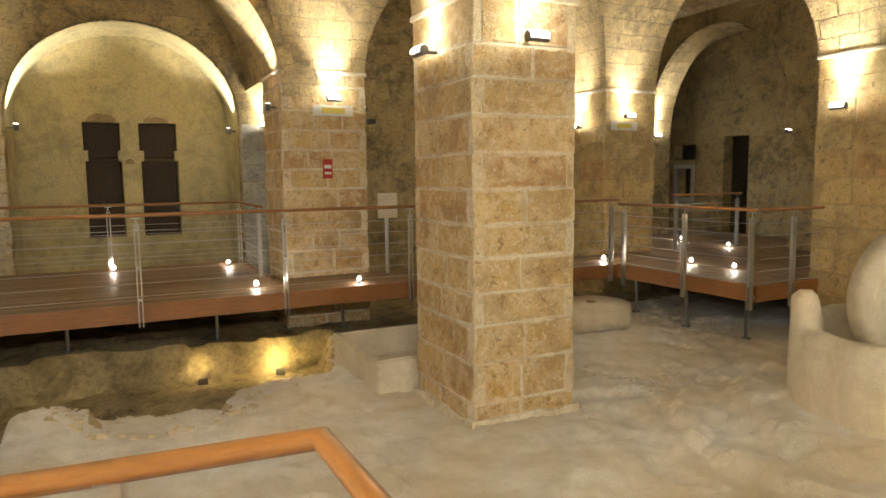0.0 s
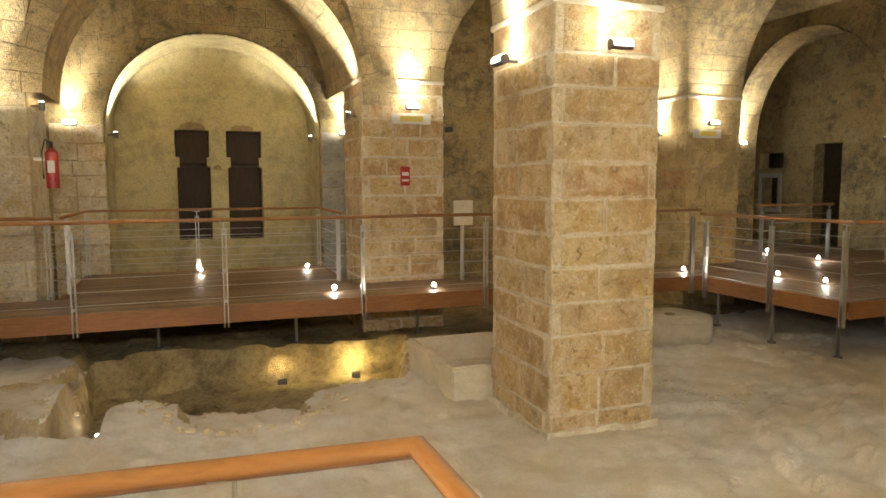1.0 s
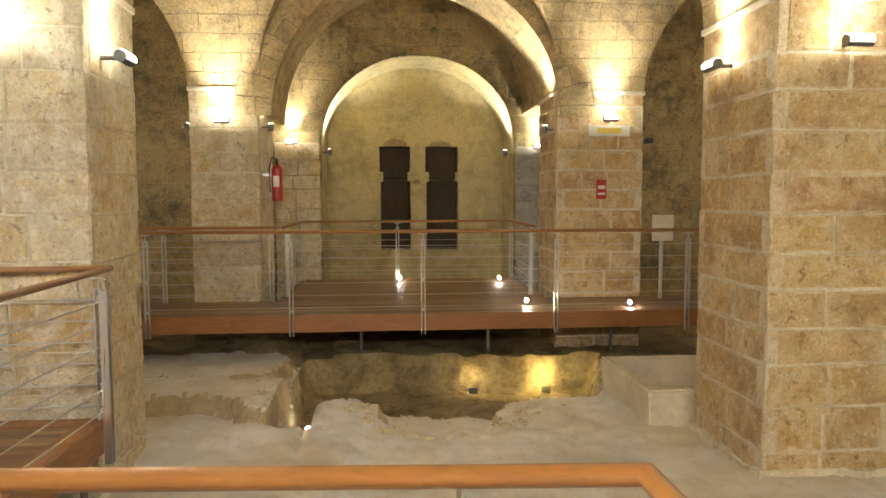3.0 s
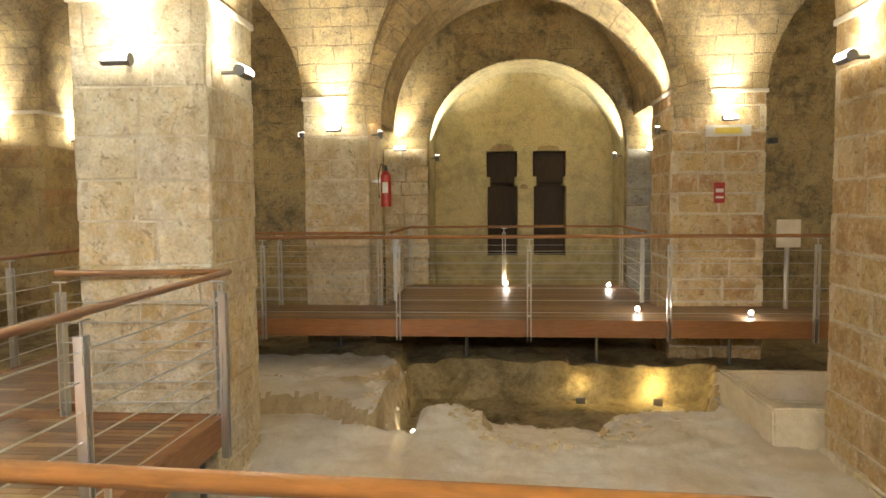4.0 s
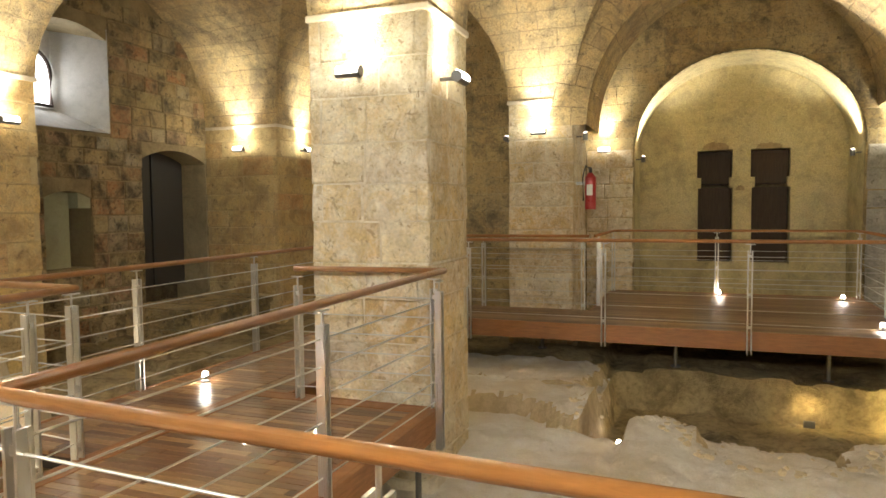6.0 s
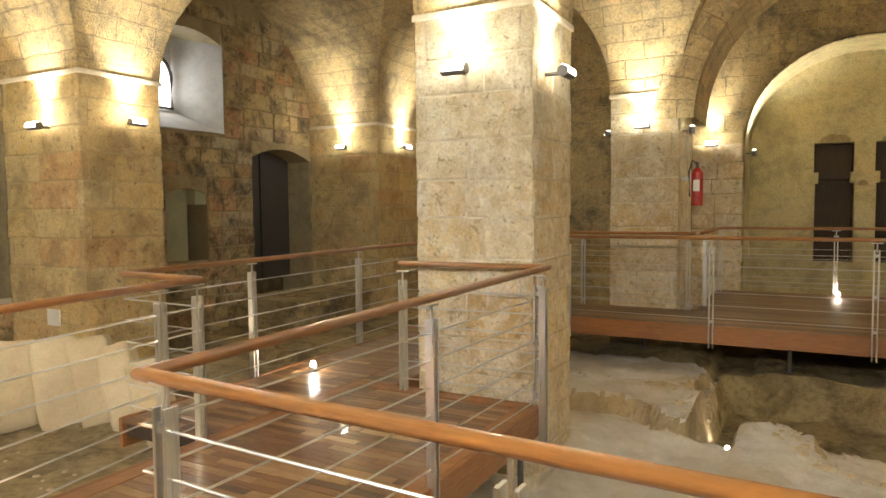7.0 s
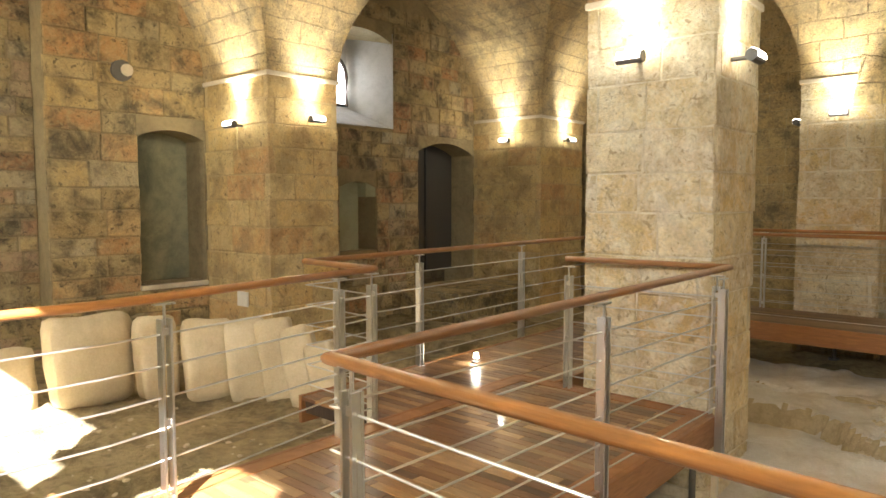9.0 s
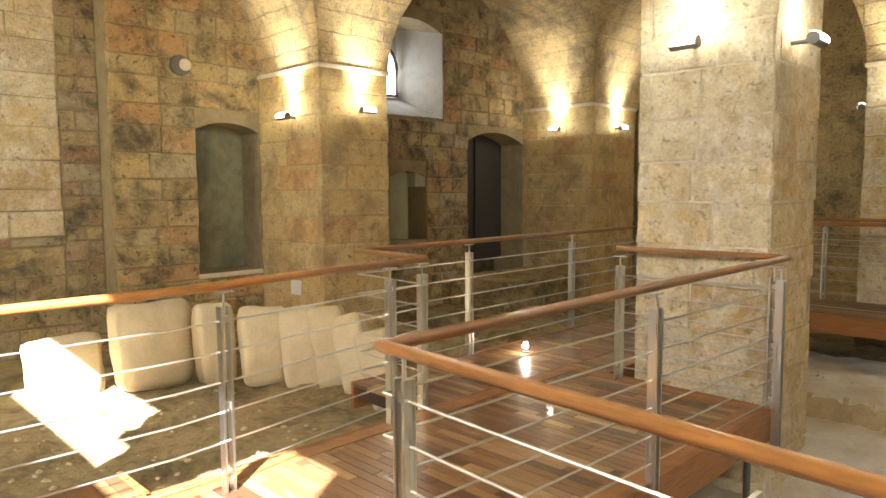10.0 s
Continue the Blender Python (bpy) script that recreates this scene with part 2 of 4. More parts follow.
STEEL = brushed("steel", (0.62, 0.62, 0.6), 0.3)
CABLE_STEEL = brushed("cable_steel", (0.62, 0.61, 0.58), 0.4)
LAMP_GREY = plain("lamp_grey", (0.16, 0.15, 0.14), 0.45, 0.6)
LAMP_GLASS = glow("lamp_glass", (1.0, 0.95, 0.82), 2.2)
SPOT_GLASS = glow("spot_glass", (1.0, 0.95, 0.85), 10.0)
RED_PAINT = plain("red_paint", (0.4, 0.018, 0.014), 0.3)
WHITE_PAINT = plain("white_paint", (0.78, 0.76, 0.7), 0.5)
YELLOW_PAINT = plain("yellow_paint", (0.75, 0.6, 0.12), 0.5)
BLACK_PAINT = plain("black_paint", (0.03, 0.03, 0.03), 0.5)
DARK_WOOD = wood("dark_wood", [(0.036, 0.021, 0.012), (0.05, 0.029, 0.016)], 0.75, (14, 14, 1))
GREEN_PLASTER = plain_stone("green_plaster", (0.42, 0.42, 0.28), (0.25, 0.24, 0.15), 3.0)
WHITEWASH = plain_stone("whitewash", (0.54, 0.52, 0.48), (0.36, 0.34, 0.3), 2.5, 0.9, 0.03, 0.7)
OLD_GREEN = plain_stone("old_green", (0.3, 0.28, 0.17), (0.1, 0.105, 0.075), 2.0, 0.9, 0.02, 0.8)
OLD_BROWN = plain_stone("old_brown", (0.34, 0.26, 0.14), (0.15, 0.11, 0.06), 6.0, 0.95, 0.03, 0.8)
DARK_METAL = plain("dark_metal", (0.05, 0.045, 0.04), 0.75)

# ---- building blocks ----


def thing(name, at, label, category, group="", kind=""):
    ob = new(name)
    ob.location = at
    ob.empty_display_size = 0.1
    return tagged(ob, label, category, group, kind)


def base_of(ob):
    at = Vector(ob.location)
    while ob.parent:
        ob = ob.parent
        at += ob.location
    return at


def map_uv(bm):
    layer = bm.loops.layers.uv.verify()
    for f in bm.faces:
        n = f.normal
        a = max(range(3), key=lambda i: abs(n[i]))
        for lp in f.loops:
            c = lp.vert.co
            lp[layer].uv = (c.y, c.z) if a == 0 else (c.x, c.z) if a == 1 else (c.x, c.y)


def part(name, bm, material, parent=None, label="", smooth=False, keep_uv=False):
    """One mesh from a bmesh in world places, under a thing or a part."""
    bm.normal_update()
    if not keep_uv:
        map_uv(bm)
    at = base_of(parent) if parent else Vector()
    bmesh.ops.translate(bm, vec=-at, verts=bm.verts)
    me = bpy.data.meshes.new(name)
    bm.to_mesh(me)
    bm.free()
    if smooth:
        me.shade_smooth()
    me.materials.append(material)
    ob = new(name, me)
    ob.parent = parent
    if label:
        ob["label"] = label
    return ob


def box(bm, x0, x1, y0, y1, z0, z1, bevel=0.0):
    m = Matrix.Translation(((x0 + x1) / 2, (y0 + y1) / 2, (z0 + z1) / 2)) @ Matrix.Diagonal((x1 - x0, y1 - y0, z1 - z0, 1))
    vs = bmesh.ops.create_cube(bm, size=1, matrix=m)["verts"]
    if bevel:
        es = list({e for v in vs for e in v.link_edges})
        bmesh.ops.bevel(bm, geom=es, offset=bevel, segments=2, affect="EDGES", profile=0.6)
    return bm


def new_box(*a, bevel=0.0):
    return box(bmesh.new(), *a, bevel=bevel)


def tube(bm, a, b, r, sides=12, cap=True, r2=None):
    a, b = Vector(a), Vector(b)
    m = Matrix.Translation((a + b) / 2) @ (b - a).to_track_quat("Z", "Y").to_matrix().to_4x4()
    bmesh.ops.create_cone(bm, cap_ends=cap, segments=sides, radius1=r, radius2=r if r2 is None else r2, depth=(b - a).length, matrix=m)
    return bm


def sweep(points, radius, sides=14, squash=1.0):
    """A rail of round section through points, mitred at the corners."""
    bm = bmesh.new()
    pts = [Vector(p) for p in points]
    rings = []
    for i, p in enumerate(pts):
        d0 = (p - pts[i - 1]).normalized() if i else (pts[1] - p).normalized()
        d1 = (pts[i + 1] - p).normalized() if i + 1 < len(pts) else d0
        d = (d0 + d1).normalized()
        side = d.cross(Vector((0, 0, 1))).normalized()
        up = side.cross(d).normalized()
        k = 1 / max(0.4, d.dot(d1))
        rings.append([bm.verts.new(p + side * math.cos(t) * radius * k + up * math.sin(t) * radius * squash) for t in (j / sides * 2 * math.pi for j in range(sides))])
    for r0, r1 in zip(rings, rings[1:]):
        for j in range(sides):
            bm.faces.new((r0[j], r0[(j + 1) % sides], r1[(j + 1) % sides], r1[j]))
    bm.faces.new(rings[0])
    bm.faces.new(reversed(rings[-1]))
    bmesh.ops.recalc_face_normals(bm, faces=bm.faces)
    return bm


def block(rng, c, u, n, w, h, depth, inset=0.011):
    """One worn squared block: centre of its face, way along, way out."""
    bm = bmesh.new()
    z = Vector((0, 0, 1))
    rings = []
    for out, k in ((-depth, 0.0), (-inset, 0.0), (0.0, inset)):
        ring = []
        for su, sz in ((-1, -1), (1, -1), (1, 1), (-1, 1)):
            j = u * rng.uniform(-0.011, 0.011) + z * rng.uniform(-0.009, 0.009) + n * rng.uniform(-0.0015, 0.0015)
            ring.append(bm.verts.new(c + u * su * (w / 2 - k) + z * sz * (h / 2 - k) + n * out + j))
        rings.append(ring)
    for r0, r1 in zip(rings, rings[1:]):
        for j in range(4):
            bm.faces.new((r0[j], r0[(j + 1) % 4], r1[(j + 1) % 4], r1[j]))
    front = bm.faces.new(rings[2])
    layer = bm.loops.layers.uv.verify()
    for lp, st in zip(front.loops, ((0.02, 0.03), (0.98, 0.03), (0.98, 0.97), (0.02, 0.97))):
        lp[layer].uv = st
    bmesh.ops.recalc_face_normals(bm, faces=bm.faces)
    return bm


def lay_course(rng, a0, a1, mean):
    """Cuts a length into block widths."""
    n = max(1, round((a1 - a0) / (mean * rng.uniform(0.8, 1.25))))
    ws = [rng.uniform(0.65, 1.35) for _ in range(n)]
    k = (a1 - a0) / sum(ws)
    out, a = [], a0
    for w in ws:
        out.append((a, a + w * k))
        a += w * k
    return out


def pier(name, x0, x1, y0, y1, z0, z1, material, seed, label, faces="SEWN", course=0.3, mean=0.5, joint=0.012, core=None):
    rng = random.Random(seed)
    t = thing(name, ((x0 + x1) / 2, (y0 + y1) / 2, z0), label, "pillar", "vault pillars")
    part("core", new_box(x0 + 0.013, x1 - 0.013, y0 + 0.013, y1 - 0.013, z0, z1), core or MORTAR, t, "lime mortar")
    z, k = z0, 0
    sides = {"S": (Vector((1, 0, 0)), Vector((0, -1, 0)), x0, x1, y0), "N": (Vector((1, 0, 0)), Vector((0, 1, 0)), x0, x1, y1),
             "E": (Vector((0, 1, 0)), Vector((1, 0, 0)), y0, y1, x1), "W": (Vector((0, 1, 0)), Vector((-1, 0, 0)), y0, y1, x0)}
    while z < z1 - 0.05:
        h = min(course * rng.uniform(0.86, 1.12), z1 - z)
        if z1 - z - h < 0.12:
            h = z1 - z
        for f in faces:
            u, n, a0, a1, plane = sides[f]
            trim = 0.09 if (f in "SN") == (k % 2 == 1) else 0.0
            for b0, b1 in lay_course(rng, a0 + trim, a1 - trim, mean):
                w = b1 - b0 - joint * rng.uniform(0.5, 1.6)
                c = u * ((b0 + b1) / 2) + n * rng.uniform(-0.005, 0.005) + Vector((0, 0, z + h / 2))
                c += Vector((plane, 0, 0)) if f in "EW" else Vector((0, plane, 0))
                part("block", block(rng, c, u, n, w, h - joint * rng.uniform(0.5, 1.6), 0.09), material, t, keep_uv=True)
        z += h
        k += 1
    part("impost", new_box(x0 - 0.018, x1 + 0.018, y0 - 0.018, y1 + 0.018, z1 - 0.05, z1 + 0.004, bevel=0.012), CARVED_STONE, t, "thin projecting impost course")
    return t


def cut_cells(a0, a1, z0, z1, holes):
    """Rectangles that fill a wall round its openings."""
    xs = sorted({a0, a1, *[v for h in holes for v in h[:2]]})
    zs = sorted({z0, z1, *[v for h in holes for v in h[2:4]]})
    for p, q in zip(xs, xs[1:]):
        for r, s in zip(zs, zs[1:]):
            mx, mz = (p + q) / 2, (r + s) / 2
            if not any(h[0] < mx < h[1] and h[2] < mz < h[3] for h in holes):
                yield p, q, r, s


def wall(name, axis, plane, out, a0, a1, z0, z1, holes=(), material=None, thick=0.4, arched=0.0, label="rough stone masonry wall"):
    """A wall whose face lies at plane; out is +1 or -1, the way that it looks."""
    bm = bmesh.new()
    lo, hi = sorted((plane, plane - out * thick))
    for p, q, r, s in cut_cells(a0, a1, z0, z1, holes):
        if axis == "x":
            box(bm, lo, hi, p, q, r, s)
        else:
            box(bm, p, q, lo, hi, r, s)
    for h in holes:
        if arched:
            # filling over a segmental arch
            n, w = 10, h[1] - h[0]
            rise = arched * w
            for i in range(n):
                u0, u1 = i / n, (i + 1) / n
                g = [h[3] - rise * (2 * u - 1) ** 2 for u in (u0, u1)]
                quad = [(h[0] + u0 * w, g[0]), (h[0] + u1 * w, g[1]), (h[0] + u1 * w, h[3]), (h[0] + u0 * w, h[3])]
                rings = []
                for d in (lo, hi):
                    rings.append([bm.verts.new((d, p, s) if axis == "x" else (p, d, s)) for p, s in quad])
                for r in rings:
                    bm.faces.new(r)
                for j in range(4):
                    bm.faces.new((rings[0][j], rings[0][(j + 1) % 4], rings[1][(j + 1) % 4], rings[1][j]))
    bmesh.ops.recalc_face_normals(bm, faces=bm.faces)
    ob = part(name, bm, material or WALL_STONE)
    return tagged(ob, label, "wall", "", "structure")


def face_blocks(parent, axis, plane, out, a0, a1, z0, z1, holes, material, seed, course=0.29, mean=0.5, top=None):
    rng = random.Random(seed)
    u = Vector((0, 1, 0)) if axis == "x" else Vector((1, 0, 0))
    n = Vector((out, 0, 0)) if axis == "x" else Vector((0, out, 0))
    z = z0
    while z < z1 - 0.08:
        h = min(course * rng.uniform(0.75, 1.2), z1 - z)
        spans = [(a0, a1)]
        for p, q, r, s in holes:
            if r < z + h and s > z + 0.02:
                spans = [t for b, e in spans for t in ((b, min(e, p)), (max(b, q), e)) if t[1] - t[0] > 0.06]
        for b, e in spans:
            for b0, b1 in lay_course(rng, b, e, mean):
                if top and z + h / 2 > top((b0 + b1) / 2):
                    continue
                c = u * ((b0 + b1) / 2) + Vector((0, 0, z + h / 2)) + n * (0.02 + rng.uniform(-0.012, 0.012))
                c += Vector((plane, 0, 0)) if axis == "x" else Vector((0, plane, 0))
                part("stone", block(rng, c, u, n, b1 - b0 - 0.004, h - 0.004, 0.05, 0.016), material, parent, keep_uv=True)
        z += h


# ---- plan ----
# pillars by row and column: x0, x1, y0, y1; the vaults spring from their corners
PIERS = [
    [(-8.5, -7.1, -1.9, -0.9), (-3.08, -2.07, -1.9, -0.9), (2.56, 3.58, -1.9, -0.9), (8.25, 9.4, -1.9, -0.9)],
    [(-8.5, -7.1, 4.29, 5.32), (-3.08, -2.1, 4.4, 5.3), (2.65, 3.67, 4.5, 5.65), (8.25, 9.4, 4.4, 5.5)],
    [(-8.5, -7.0, 9.76, 11.2), (-2.74, -1.84, 9.05, 10.2), (2.2, 3.42, 9.05, 10.2), (7.81, 8.95, 9.1, 10.4)],
]
SPRING, RISE, GROUND = 2.9, 2.05, -0.65

# ---- vaults ----


def barrel(u):
    return SPRING + RISE * math.sqrt(max(0.0, 1 - u * u))


def vault_patch(bm, layer, corners, kind, n=28):
    """One bay over four plan corners (--, +-, ++, -+): 'groin', or a barrel 'along_x' or 'along_y'."""
    cs = [-math.cos(math.pi * i / n) for i in range(n + 1)]
    us = cs if kind != "along_x" else [-1, 0, 1]
    vs = cs if kind != "along_y" else [-1, 0, 1]
    ws = ((-1, -1), (1, -1), (1, 1), (-1, 1))

    def high(u, v):
        if kind == "groin":
            return barrel(min(abs(u), abs(v)))
        return barrel(v if kind == "along_x" else u)

    def at(u, v):
        k = [(1 + a * u) * (1 + b * v) / 4 for a, b in ws]
        x, y = (sum(w * c[q] for w, c in zip(k, corners)) for q in (0, 1))
        # old, uneven masonry
        d = 0.02 * noise.noise(Vector((x * 1.7, y * 1.7, 3.0))) * (1 - max(abs(u), abs(v)) ** 8)
        return (x, y, high(u, v) + d)

    grid = [[bm.verts.new(at(u, v)) for v in vs] for u in us]
    for i in range(len(us) - 1):
        for j in range(len(vs) - 1):
            u, v = (us[i] + us[i + 1]) / 2, (vs[j] + vs[j + 1]) / 2
            q = [grid[i][j], grid[i][j + 1], grid[i + 1][j + 1], grid[i + 1][j]]
            uu = [us[i], us[i], us[i + 1], us[i + 1]]
            vv = [vs[j], vs[j + 1], vs[j + 1], vs[j]]
            diag = kind == "groin" and abs(abs(u) - abs(v)) < 1e-6
            sets = [(0, 1, 2), (0, 2, 3)] if diag and u * v > 0 else [(0, 1, 3), (1, 2, 3)] if diag else [(0, 1, 2, 3)]
            for ids in sets:
                f = bm.faces.new([q[k] for k in ids])
                mu, mv = sum(uu[k] for k in ids) / len(ids), sum(vv[k] for k in ids) / len(ids)
                flip = kind == "along_x" or (kind == "groin" and abs(mv) < abs(mu))
                for lp, k in zip(f.loops, ids):
                    c = q[k].co
                    a = math.acos(max(-1, min(1, vv[k] if flip else uu[k])))
                    lp[layer].uv = ((c.x if flip else c.y), a * 2.1)


def vaults():
    bm = bmesh.new()
    layer = bm.loops.layers.uv.verify()
    for r in range(2):
        for c in range(3):
            p, q, t, w = PIERS[r][c], PIERS[r][c + 1], PIERS[r + 1][c + 1], PIERS[r + 1][c]
            vault_patch(bm, layer, [(p[1], p[3]), (q[0], q[3]), (t[0], t[2]), (w[1], w[2])], "groin")
            vault_patch(bm, layer, [(p[1], p[2]), (q[0], q[2]), (q[0], q[3]), (p[1], p[3])], "along_y")
        for c in range(4):
            p, w = PIERS[r][c], PIERS[r + 1][c]
            vault_patch(bm, layer, [(p[0], p[3]), (p[1], p[3]), (w[1], w[2]), (w[0], w[2])], "along_x")
        p, w = PIERS[r][3], PIERS[r + 1][3]
        if r == 0:
            vault_patch(bm, layer, [(p[1], p[3]), (14.6, p[3]), (14.6, w[2]), (w[1], w[2])], "along_x")
    # shallow cross barrel of the last bay
    for i in range(16):
        xs = [8.95 + 2.25 * (i + k) / 16 for k in (0, 1)]
        q = [(xs[0], 3.0), (xs[1], 3.0), (xs[1], 12.2), (xs[0], 12.2)]
        f = bm.faces.new([bm.verts.new((x, y, barrel((x - 10.1) / 2.5))) for x, y in q])
        for lp in f.loops:
            lp[layer].uv = (lp.vert.co.y, lp.vert.co.x)
    # flat unseen caps over the pillars, against sunlight leaking in
    for row in PIERS:
        for a, b, c, d in row:
            bm.faces.new([bm.verts.new((x, y, SPRING + 0.03)) for x, y in ((a, c), (a, d), (b, d), (b, c))])
    # behind the last row of pillars
    for c in range(3):
        p, q = PIERS[2][c], PIERS[2][c + 1]
        vault_patch(bm, layer, [(p[1], p[2]), (q[0], q[2]), (q[0], 11.5), (p[1], 11.5)], "along_y")
    for f in bm.faces:
        f.normal_flip()
    ob = part("ceiling", bm, VAULT_STONE, keep_uv=True, smooth=False)
    return tagged(ob, "uplit cross vault of coursed yellow stone", "ceiling", "", "structure")


vaults()


def arch_ring(name, axis, c, p0, p1, r, rise, spring, depth, material, label, n=40):
    """A band of arch: its soffit from p0 to p1 along the axis, with faces that stand out to r + depth."""
    bm = bmesh.new()
    layer = bm.loops.layers.uv.verify()

    def at(a, k, p):
        s, z = c - math.cos(a) * (r + k), spring + math.sin(a) * (rise + k)
        return (s, p, z) if axis == "y" else (p, s, z)

    for i in range(n):
        a0, a1 = math.pi * i / n, math.pi * (i + 1) / n
        for quad, uv in (([(a0, 0, p0), (a1, 0, p0), (a1, 0, p1), (a0, 0, p1)], 0), ([(a0, 0, p0), (a0, depth, p0), (a1, depth, p0), (a1, 0, p0)], 1),
                         ([(a0, 0, p1), (a1, 0, p1), (a1, depth, p1), (a0, depth, p1)], 1)):
            f = bm.faces.new([bm.verts.new(at(*q)) for q in quad])
            for lp, q in zip(f.loops, quad):
                lp[layer].uv = (q[2] if uv == 0 else q[1], q[0] * r)
    bmesh.ops.remove_doubles(bm, verts=bm.verts, dist=1e-4)
    bmesh.ops.recalc_face_normals(bm, faces=bm.faces)
    ob = part(name, bm, material, keep_uv=True)
    return tagged(ob, label, "arch", "", "structure")


AX = 0.29
arch_ring("arch_outer", "y", AX, 9.02, 10.22, 1.95, 1.95, 2.55, 0.5, VAULT_STONE, "lit round stone arch between two pillars")
arch_ring("arch_inner", "y", 0.41, 11.5, 12.75, 1.66, 1.48, 2.4, 0.02, PLASTER, "lit round arch over the end recess")


def arch_wall(name, axis, plane, out, a0, a1, z0, z1, c, r, rise, spring, material, label):
    """A wall with one round-headed opening down to z0."""
    bm = bmesh.new()
    n = 32

    def quad(pts):
        f = bm.faces.new([bm.verts.new((p, plane, z) if axis == "y" else (plane, p, z)) for p, z in pts])
        return f

    quad([(a0, z0), (c - r, z0), (c - r, z1), (a0, z1)])
    quad([(c + r, z0), (a1, z0), (a1, z1), (c + r, z1)])
    for i in range(n):
        t0, t1 = math.pi * i / n, math.pi * (i + 1) / n
        p0, p1 = c - math.cos(t0) * r, c - math.cos(t1) * r
        quad([(p0, spring + math.sin(t0) * rise), (p1, spring + math.sin(t1) * rise), (p1, z1), (p0, z1)])
    bmesh.ops.remove_doubles(bm, verts=bm.verts, dist=1e-4)
    bmesh.ops.recalc_face_normals(bm, faces=bm.faces)
    g = bmesh.ops.extrude_face_region(bm, geom=list(bm.faces))
    vec = Vector((0, -out * 0.12, 0)) if axis == "y" else Vector((-out * 0.12, 0, 0))
    bmesh.ops.translate(bm, vec=vec, verts=[v for v in g["geom"] if isinstance(v, bmesh.types.BMVert)])
    bmesh.ops.recalc_face_normals(bm, faces=bm.faces)
    return tagged(part(name, bm, material), label, "wall", "", "structure")


arch_wall("wall_recess", "y", 11.5, -1, -3.2, 3.8, -0.65, 5.2, 0.41, 1.66, 1.48, 2.4, WALL_STONE, "stone wall round the arched end recess")
wall("wall_recess_side", "x", -1.25, 1, 11.62, 12.9, -0.65, 2.42, material=PLASTER, label="plastered side of the end recess")
wall("wall_recess_side_far", "x", 2.07, -1, 11.62, 12.9, -0.65, 2.42, material=PLASTER, label="plastered side of the end recess")
# blank wall of the recess, with two tall niches
HOLES = []
for a, b in ((-0.28, 0.3), (0.59, 1.21)):
    HOLES += [(a, b, 1.95, 2.43), (a + 0.07, b - 0.05, 1.77, 1.95), (a + 0.02, b + 0.01, 0.46, 1.77)]
wall("wall_north", "y", 12.75, -1, -1.6, 2.6, -0.65, 4.6, HOLES, PLASTER, 0.35, label="stained yellow plaster wall with two tall niches")
wall("wall_niche_back", "y", 13.1, -1, -1.6, 2.6, -0.65, 4.6, (), SHADE_STONE, 0.1, label="back of the wall niches, shade in its colour")
# aisle walls beside the recess
wall("wall_aisle_west", "y", 11.46, -1, -8.9, -2.02, -0.65, 5.2, (), WALL_STONE, 0.3)
wall("wall_aisle_east", "y", 11.4, -1, 2.6, 8.95, -0.65, 5.2, (), WALL_STONE, 0.3)
# west wall with window, doorway, niches
WW = -8.5
WEST_HOLES = [(8.25, 9.74, -0.2, 2.46), (3.43, 4.28, 0.42, 2.3), (6.36, 7.66, 2.6, 4.12), (6.5, 7.28, 0.65, 1.74)]
wall("wall_west_recess", "x", WW - 0.35, 1, -2.3, 2.44, -0.65, 5.2, (), DARK_MORTAR, 0.3, label="set-back west wall of large pale blocks")
wall("wall_west", "x", WW, 1, 2.44, 11.8, -0.65, 5.2, WEST_HOLES, DARK_MORTAR, 0.7, 0.12, label="rough west wall of yellow and dark rubble stone")
wall("wall_west_back", "x", WW - 0.7, 1, 2.44, 11.8, -0.65, 5.2, [WEST_HOLES[2]], SHADE_STONE, 0.15, label="wall behind the west openings, darkened as shade")
# east end
arch_wall("wall_east", "x", 11.2, -1, 3.0, 13.6, -0.65, 5.2, 9.87, 1.83, 2.1, 2.35, WALL_STONE, "stone wall with a round arch")
arch_ring("arch_passage", "x", 9.87, 11.2, 11.9, 1.83, 2.1, 2.35, 0.02, VAULT_STONE, "lit soffit of the passage arch")
wall("wall_jamb_north", "y", 11.71, -1, 11.32, 11.9, -0.65, 2.35, (), WALL_STONE, 0.2)
wall("wall_jamb_south", "y", 8.03, 1, 11.32, 11.9, -0.65, 2.35, (), WALL_STONE, 0.2)
arch_ring("arch_east", "x", 10.9, 11.9, 13.2, 2.55, 2.25, 2.4, 0.02, VAULT_STONE, "lit round barrel over the passage")
wall("wall_east_end", "x", 13.2, -1, 7.6, 13.9, -0.65, 5.0, [(12.27, 12.75, 0.85, 1.58), (12.14, 12.88, 1.8, 2.17), (10.6, 11.3, 0.0, 2.32)], WALL_STONE, 0.3, label="dim stone end wall with doorway and small window")
wall("wall_east_back", "x", 14.3, -1, 7.6, 13.9, -0.65, 4.2, (), SHADE_STONE, 0.1, label="wall behind the end openings, darkened as shade")
wall("wall_passage_north", "y", 13.45, -1, 11.9, 13.2, -0.65, 2.4, (), WALL_STONE, 0.3)
wall("wall_passage_south", "y", 8.35, 1, 11.9, 13.2, -0.65, 2.4, (), WALL_STONE, 0.3)
wall("wall_aisle_north_east", "y", 12.2, -1, 8.9, 11.2, -0.65, 5.2, (), WALL_STONE, 0.3)
# hidden wall added to hold bounced light in the last bay
wall("wall_bounce", "x", 8.95, 1, 9.1, 12.2, 2.9, 5.2, (), WALL_STONE, 0.2)
